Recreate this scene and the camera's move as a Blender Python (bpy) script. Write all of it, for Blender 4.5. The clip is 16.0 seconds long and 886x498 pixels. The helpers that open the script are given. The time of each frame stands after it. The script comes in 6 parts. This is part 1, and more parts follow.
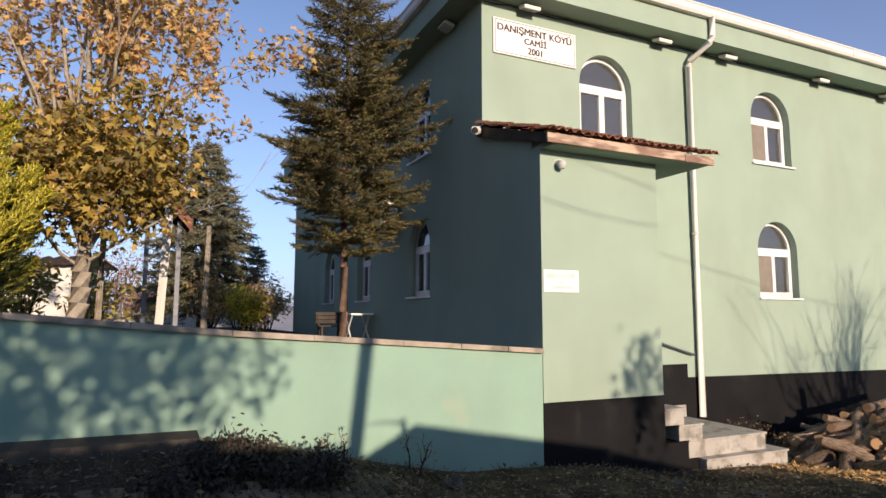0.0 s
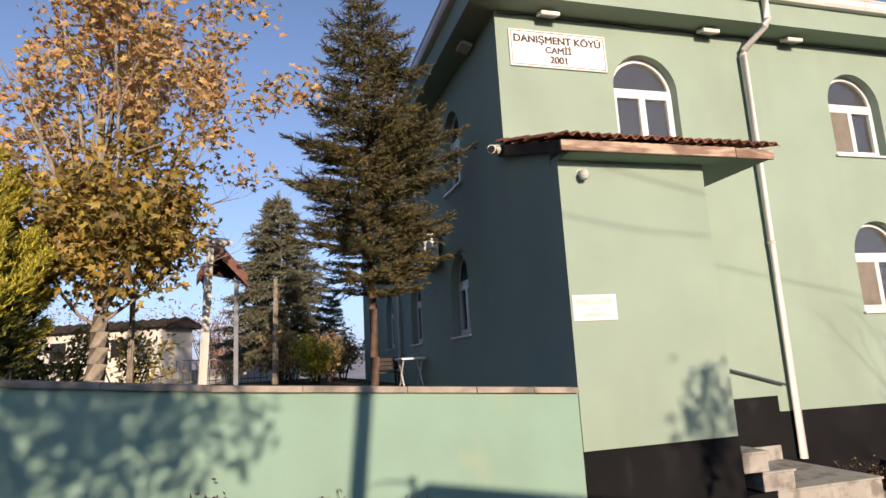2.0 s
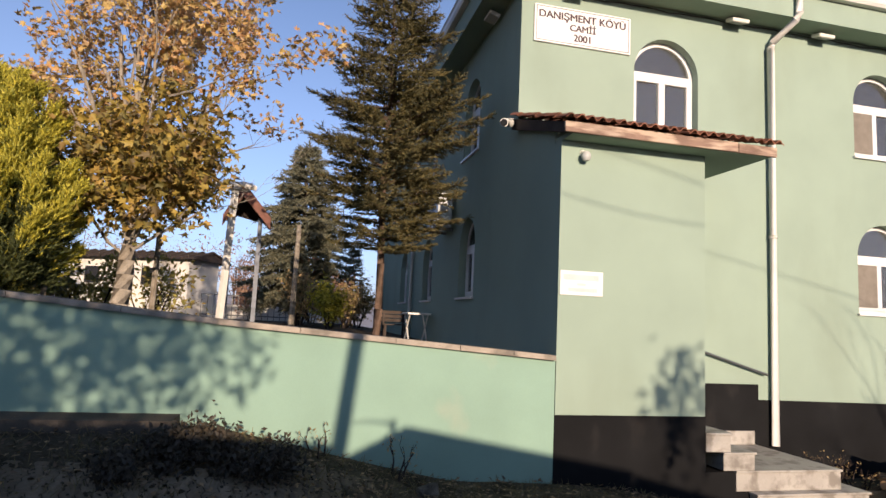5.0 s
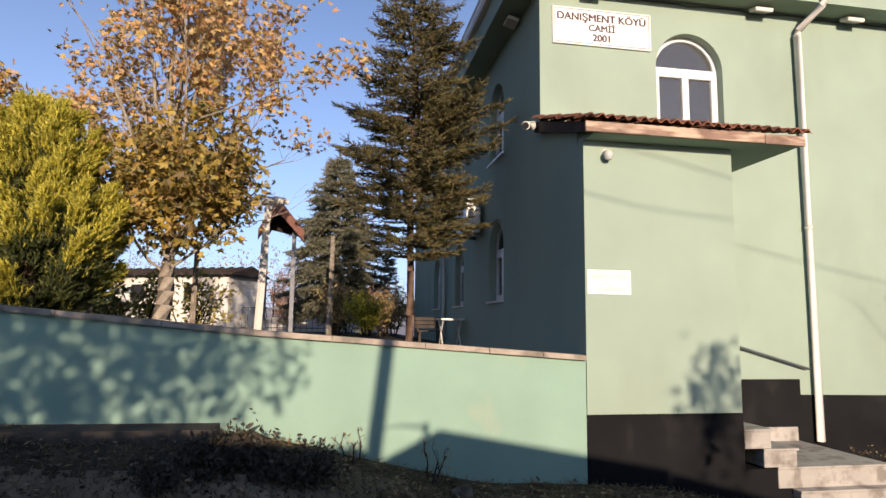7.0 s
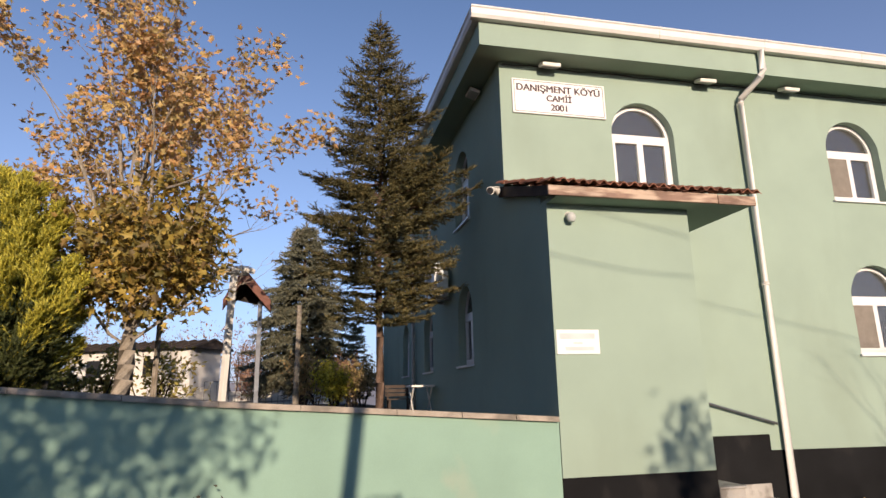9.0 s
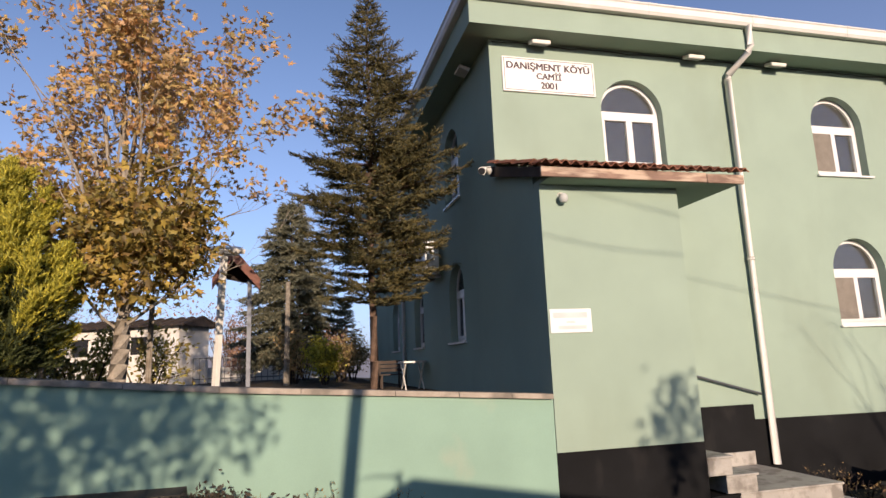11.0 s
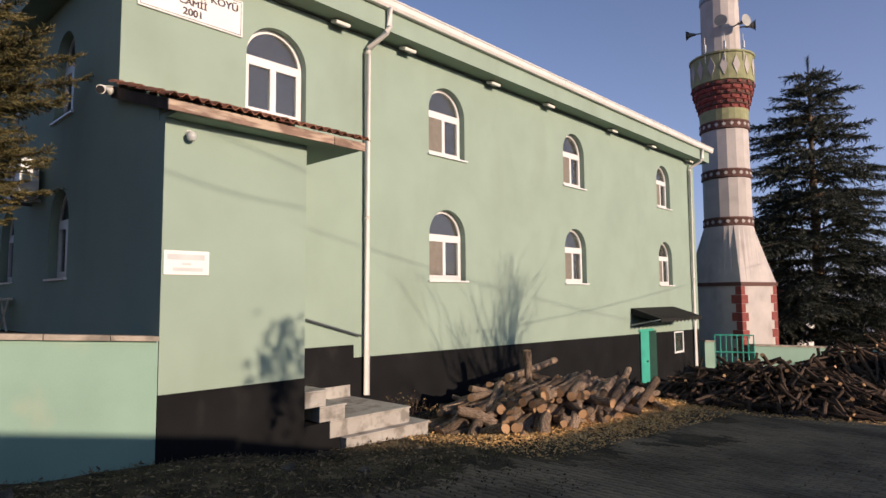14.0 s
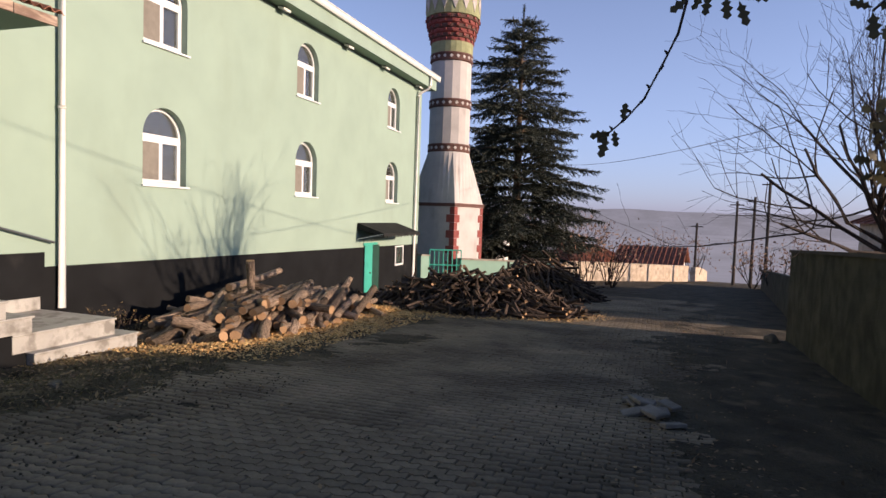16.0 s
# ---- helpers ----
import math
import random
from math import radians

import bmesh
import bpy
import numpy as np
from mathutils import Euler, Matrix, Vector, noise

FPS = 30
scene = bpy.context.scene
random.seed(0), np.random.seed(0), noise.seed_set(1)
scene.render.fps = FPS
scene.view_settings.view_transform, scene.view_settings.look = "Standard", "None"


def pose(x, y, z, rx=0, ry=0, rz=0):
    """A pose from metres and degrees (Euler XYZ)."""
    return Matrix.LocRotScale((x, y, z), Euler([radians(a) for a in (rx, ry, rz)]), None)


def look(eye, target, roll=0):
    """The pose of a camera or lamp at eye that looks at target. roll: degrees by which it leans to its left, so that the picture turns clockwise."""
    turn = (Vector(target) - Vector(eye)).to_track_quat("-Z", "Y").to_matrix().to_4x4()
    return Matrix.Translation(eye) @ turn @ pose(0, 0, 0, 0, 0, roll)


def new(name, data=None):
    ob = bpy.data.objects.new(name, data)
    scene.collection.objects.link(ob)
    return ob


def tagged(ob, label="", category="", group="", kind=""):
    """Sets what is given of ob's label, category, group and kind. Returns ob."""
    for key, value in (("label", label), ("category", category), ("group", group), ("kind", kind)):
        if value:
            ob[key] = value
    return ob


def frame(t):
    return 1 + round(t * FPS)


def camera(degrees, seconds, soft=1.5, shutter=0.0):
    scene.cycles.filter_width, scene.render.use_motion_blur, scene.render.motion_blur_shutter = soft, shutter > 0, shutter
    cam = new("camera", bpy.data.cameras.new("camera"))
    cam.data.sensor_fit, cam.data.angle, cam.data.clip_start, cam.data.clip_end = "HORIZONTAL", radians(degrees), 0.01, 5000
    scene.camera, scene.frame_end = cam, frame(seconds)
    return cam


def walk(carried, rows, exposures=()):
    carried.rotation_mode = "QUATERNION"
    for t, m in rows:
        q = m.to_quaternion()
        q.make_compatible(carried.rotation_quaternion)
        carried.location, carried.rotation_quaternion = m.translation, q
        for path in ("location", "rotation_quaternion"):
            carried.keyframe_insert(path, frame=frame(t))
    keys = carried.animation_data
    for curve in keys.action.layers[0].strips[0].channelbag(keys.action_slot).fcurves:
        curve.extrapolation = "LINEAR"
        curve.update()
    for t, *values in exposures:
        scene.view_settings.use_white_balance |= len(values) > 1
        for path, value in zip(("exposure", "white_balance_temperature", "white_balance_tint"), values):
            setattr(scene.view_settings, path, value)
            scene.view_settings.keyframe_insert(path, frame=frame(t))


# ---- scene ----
cam = camera(71.7, 16.0)
PATH = [
    (0, (1.338, 0.163, 1.882), (2.172, 1.968, 2.1), 0.1),
    (0.5, (1.749, 0.337, 1.905), (2.618, 2.13, 2.081), 0.1),
    (1, (2.074, 0.308, 1.859), (2.821, 2.159, 1.985), -1.4),
    (1.5, (2.33, 0.435, 1.848), (3.088, 2.266, 2.121), -1.4),
    (2, (2.602, 0.562, 1.845), (3.143, 2.454, 2.202), -3.2),
    (2.5, (2.799, 0.448, 1.828), (3.507, 2.246, 2.344), -4.2),
    (3, (2.966, 0.562, 1.915), (3.511, 2.432, 2.367), -1.2),
    (3.5, (3.097, 0.477, 1.843), (3.515, 2.354, 2.396), -1.9),
    (4, (3.086, 0.36, 1.846), (3.655, 2.225, 2.291), -2.6),
    (4.5, (2.847, 0.234, 1.846), (3.479, 2.12, 2.049), 1.6),
    (5, (2.829, 0.026, 1.844), (3.283, 1.961, 2.069), 2.7),
    (5.2, (2.811, 0.034, 1.884), (3.214, 1.986, 2.048), 3.2),
    (7.3, (2.93, -0.104, 1.819), (3.259, 1.854, 2.064), 0.1),
    (7.5, (2.908, -0.104, 1.82), (3.234, 1.856, 2.05), -0.3),
    (8, (2.912, -0.101, 1.811), (3.264, 1.856, 2.031), -0.6),
    (8.5, (2.898, -0.108, 1.78), (3.259, 1.824, 2.152), -0.9),
    (9, (2.894, -0.136, 1.778), (3.332, 1.762, 2.233), -1.2),
    (9.5, (2.913, -0.116, 1.8), (3.338, 1.792, 2.22), -1.5),
    (9.7, (2.917, -0.116, 1.815), (3.347, 1.798, 2.205), -1.6),
    (11.8, (2.672, -0.38, 1.934), (3.221, 1.509, 2.292), -1.6),
    (12, (2.69, -0.423, 1.928), (3.256, 1.462, 2.286), -1.5),
    (12.5, (2.772, -0.382, 1.938), (3.397, 1.49, 2.263), -4.0),
    (13, (2.845, -0.514, 1.867), (3.795, 1.239, 2.029), -2.1),
    (13.5, (2.894, -0.61, 1.848), (4.163, 0.929, 2.001), -1.1),
    (14, (2.87, -0.553, 1.916), (4.323, 0.813, 2.07), -0.4),
    (14.5, (2.831, -0.509, 1.831), (4.446, 0.657, 2.004), 1.6),
    (15, (2.813, -0.57, 1.828), (4.504, 0.498, 1.86), 1.9),
    (15.5, (2.787, -0.672, 1.804), (4.612, 0.144, 1.796), 1.3),
    (16, (2.75, -0.841, 1.85), (4.64, -0.196, 1.74), 1.9),
]
walk(cam, [(t, look(eye, target, roll)) for t, eye, target, roll in PATH],
     [(0.0, 0.52, 6200, 13), (2.0, 0.5, 6200, 13), (3.2, 0.34, 6150, 13), (4.5, 0.38, 6200, 13), (5.0, 0.5, 6200, 14), (8.0, 0.58, 6200, 14), (9.0, 0.4, 6150, 13), (9.5, 0.4, 6150, 14), (12.5, 0.4, 6150, 15), (14.0, 0.22, 6150, 15), (15.0, 0.34, 6150, 15), (16.0, 0.62, 6150, 15)])

# ---- light ----
SUN_EL, SUN_AZ = 12.3, 3.0          # elevation; turn from -y towards +x
world = bpy.data.worlds.new("sky")
world.use_nodes = True
scene.world = world
wn = world.node_tree.nodes
sky = wn.new("ShaderNodeTexSky")
sky.sky_type = "NISHITA"
sky.sun_disc = False
sky.sun_elevation = radians(SUN_EL)
sky.sun_rotation = radians(180 - SUN_AZ)
sky.altitude = 900
sky.air_density, sky.dust_density, sky.ozone_density = 1.0, 1.0, 2.8
haze = wn.new("ShaderNodeMix")          # the faint violet of cold dusty air over the whole sky
haze.data_type, haze.blend_type = "RGBA", "MULTIPLY"
haze.inputs[0].default_value = 1.0
haze.inputs[7].default_value = (1.0, 1.0, 1.0, 1)
world.node_tree.links.new(sky.outputs[0], haze.inputs[6])
wc, wsep, low, thin, veil = wn.new("ShaderNodeTexCoord"), wn.new("ShaderNodeSeparateXYZ"), wn.new("ShaderNodeMath"), wn.new("ShaderNodeMath"), wn.new("ShaderNodeMix")
low.operation, low.use_clamp, low.inputs[0].default_value = "SUBTRACT", True, 1.0
thin.operation, thin.inputs[1].default_value = "POWER", 2.2
veil.data_type, veil.blend_type = "RGBA", "ADD"
veil.inputs[7].default_value = (1.55, 0.98, 1.15, 1)   # pale lilac haze, thickest at the horizon all round
near_low, dust = wn.new("ShaderNodeMath"), wn.new("ShaderNodeMix")
near_low.operation, near_low.inputs[1].default_value = "POWER", 8.0
dust.data_type, dust.blend_type = "RGBA", "MULTIPLY"
dust.inputs[7].default_value = (0.46, 0.5, 0.8, 1)   # dusty air dulls the sky close to the horizon, all round
for a, b in ((wc.outputs["Generated"], wsep.inputs[0]), (wsep.outputs[2], low.inputs[1]), (low.outputs[0], thin.inputs[0]), (thin.outputs[0], veil.inputs[0]),
             (haze.outputs[2], veil.inputs[6]), (low.outputs[0], near_low.inputs[0]), (near_low.outputs[0], dust.inputs[0]), (veil.outputs[2], dust.inputs[6]), (dust.outputs[2], wn["Background"].inputs[0])):
    world.node_tree.links.new(a, b)
wn["Background"].inputs[1].default_value = 0.12
sun = new("sun", bpy.data.lights.new("sun", "SUN"))
sun.data.energy, sun.data.angle, sun.data.color = 5.0, radians(0.5), (1.0, 0.76, 0.54)
to_sun = Vector((math.sin(radians(SUN_AZ)), -math.cos(radians(SUN_AZ)), math.tan(radians(SUN_EL))))
sun.matrix_world = look(to_sun * 50, (0, 0, 0))
scene.view_settings.exposure = 0.0


# ---- materials ----
def material(name, base, rough=0.8, grain=0.15, scale=6.0, fine=60.0, bump=0.25, metal=0.0, rnd=0.0, other=None, see=0.0,
             stain=None, depth=0.01, coat=0.0):
    """Procedural surface: base colour varied at two scales, bump, optional second colour by patches and per-piece variation."""
    m = bpy.data.materials.new(name)
    m.use_nodes = True
    n, l = m.node_tree.nodes, m.node_tree.links
    b = n["Principled BSDF"]
    co = n.new("ShaderNodeTexCoord")
    big, small = n.new("ShaderNodeTexNoise"), n.new("ShaderNodeTexNoise")
    big.inputs["Scale"].default_value, small.inputs["Scale"].default_value = scale, fine
    big.inputs["Detail"].default_value = 6
    small.inputs["Detail"].default_value = 4
    for q in (big, small):
        l.new(co.outputs["Object"], q.inputs["Vector"])
    ramp = n.new("ShaderNodeValToRGB")
    dark = [c * (1 - grain * 1.6) for c in base]
    light = [min(1, c * (1 + grain * 0.9)) for c in base]
    ramp.color_ramp.elements[0].position, ramp.color_ramp.elements[1].position = 0.28, 0.72
    ramp.color_ramp.elements[0].color, ramp.color_ramp.elements[1].color = (*(other or dark), 1), (*light, 1)
    l.new(big.outputs[0], ramp.inputs[0])
    mix = n.new("ShaderNodeMix")
    mix.data_type, mix.blend_type = "RGBA", "MULTIPLY"
    mix.inputs[0].default_value = min(1.0, grain * 2.5)
    l.new(ramp.outputs[0], mix.inputs[6])
    r2 = n.new("ShaderNodeValToRGB")
    r2.color_ramp.elements[0].color, r2.color_ramp.elements[1].color = (0.45, 0.45, 0.45, 1), (1.25, 1.25, 1.25, 1)
    l.new(small.outputs[0], r2.inputs[0])
    l.new(r2.outputs[0], mix.inputs[7])
    last = mix.outputs[2]
    if stain:
        st = n.new("ShaderNodeTexNoise")
        st.inputs["Scale"].default_value, st.inputs["Detail"].default_value = stain[1], 8
        mp = n.new("ShaderNodeMapping")
        mp.inputs["Scale"].default_value = stain[2]
        l.new(co.outputs["Object"], mp.inputs[0])
        l.new(mp.outputs[0], st.inputs["Vector"])
        sr = n.new("ShaderNodeValToRGB")
        sr.color_ramp.elements[0].position, sr.color_ramp.elements[1].position = stain[3], min(1.0, stain[3] + 0.13)
        l.new(st.outputs[0], sr.inputs[0])
        sm = n.new("ShaderNodeMix")
        sm.data_type = "RGBA"
        ml = n.new("ShaderNodeMath")
        ml.operation, ml.inputs[1].default_value = "MULTIPLY", stain[4]
        l.new(sr.outputs[0], ml.inputs[0])
        l.new(ml.outputs[0], sm.inputs[0])
        l.new(last, sm.inputs[6])
        sm.inputs[7].default_value = (*stain[0], 1)
        last = sm.outputs[2]
    if rnd:
        oi, ge = n.new("ShaderNodeObjectInfo"), n.new("ShaderNodeNewGeometry")
        add = n.new("ShaderNodeMath")
        add.operation = "ADD"
        fr = n.new("ShaderNodeMath")
        fr.operation = "FRACT"
        l.new(oi.outputs["Random"], add.inputs[0])
        l.new(ge.outputs["Random Per Island"], add.inputs[1])
        l.new(add.outputs[0], fr.inputs[0])
        mr = n.new("ShaderNodeMapRange")
        mr.inputs[3].default_value, mr.inputs[4].default_value = 1 - rnd, 1 + rnd
        l.new(fr.outputs[0], mr.inputs[0])
        hs = n.new("ShaderNodeHueSaturation")
        l.new(mr.outputs[0], hs.inputs["Value"])
        l.new(last, hs.inputs["Color"])
        last = hs.outputs[0]
    l.new(last, b.inputs["Base Color"])
    b.inputs["Roughness"].default_value, b.inputs["Metallic"].default_value = rough, metal
    b.inputs["Coat Weight"].default_value = coat
    b.inputs["Specular IOR Level"].default_value = 0.15 if rough >= 0.8 else 0.5
    if bump:
        bp = n.new("ShaderNodeBump")
        bp.inputs["Strength"].default_value, bp.inputs["Distance"].default_value = bump, depth
        l.new(small.outputs[0], bp.inputs["Height"])
        l.new(bp.outputs[0], b.inputs["Normal"])
    if see:
        tr, mx = n.new("ShaderNodeBsdfTranslucent"), n.new("ShaderNodeMixShader")
        l.new(last, tr.inputs[0])
        mx.inputs[0].default_value = see
        l.new(b.outputs[0], mx.inputs[1])
        l.new(tr.outputs[0], mx.inputs[2])
        l.new(mx.outputs[0], n["Material Output"].inputs[0])
    return m


def leafy(name, colours, rough=0.6, see=0.3):
    """Foliage whose leaves take their colour from a range, leaf by leaf."""
    m = bpy.data.materials.new(name)
    m.use_nodes = True
    n, l = m.node_tree.nodes, m.node_tree.links
    b = n["Principled BSDF"]
    ge, ramp = n.new("ShaderNodeNewGeometry"), n.new("ShaderNodeValToRGB")
    cr = ramp.color_ramp
    while len(cr.elements) < len(colours):
        cr.elements.new(0.5)
    for k, c in enumerate(colours):
        cr.elements[k].position = k / (len(colours) - 1)
        cr.elements[k].color = (*c, 1)
    l.new(ge.outputs["Random Per Island"], ramp.inputs[0])
    l.new(ramp.outputs[0], b.inputs["Base Color"])
    b.inputs["Roughness"].default_value = rough
    tr, mx = n.new("ShaderNodeBsdfTranslucent"), n.new("ShaderNodeMixShader")
    l.new(ramp.outputs[0], tr.inputs[0])
    mx.inputs[0].default_value = see
    l.new(b.outputs[0], mx.inputs[1])
    l.new(tr.outputs[0], mx.inputs[2])
    l.new(mx.outputs[0], n["Material Output"].inputs[0])
    return m


def glass_pane():
    m = bpy.data.materials.new("window_glass")
    m.use_nodes = True
    n, l = m.node_tree.nodes, m.node_tree.links
    gl, tr, mx, fr = n.new("ShaderNodeBsdfGlossy"), n.new("ShaderNodeBsdfTransparent"), n.new("ShaderNodeMixShader"), n.new("ShaderNodeFresnel")
    gl.inputs["Roughness"].default_value = 0.03
    tr.inputs[0].default_value = (0.75, 0.82, 0.85, 1)
    fr.inputs[0].default_value = 2.2
    l.new(fr.outputs[0], mx.inputs[0])
    l.new(tr.outputs[0], mx.inputs[1])
    l.new(gl.outputs[0], mx.inputs[2])
    dust, film = n.new("ShaderNodeBsdfDiffuse"), n.new("ShaderNodeMixShader")
    dust.inputs[0].default_value = (0.42, 0.4, 0.36, 1)
    film.inputs[0].default_value = 0.04
    l.new(mx.outputs[0], film.inputs[1])
    l.new(dust.outputs[0], film.inputs[2])
    l.new(film.outputs[0], n["Material Output"].inputs[0])
    return m


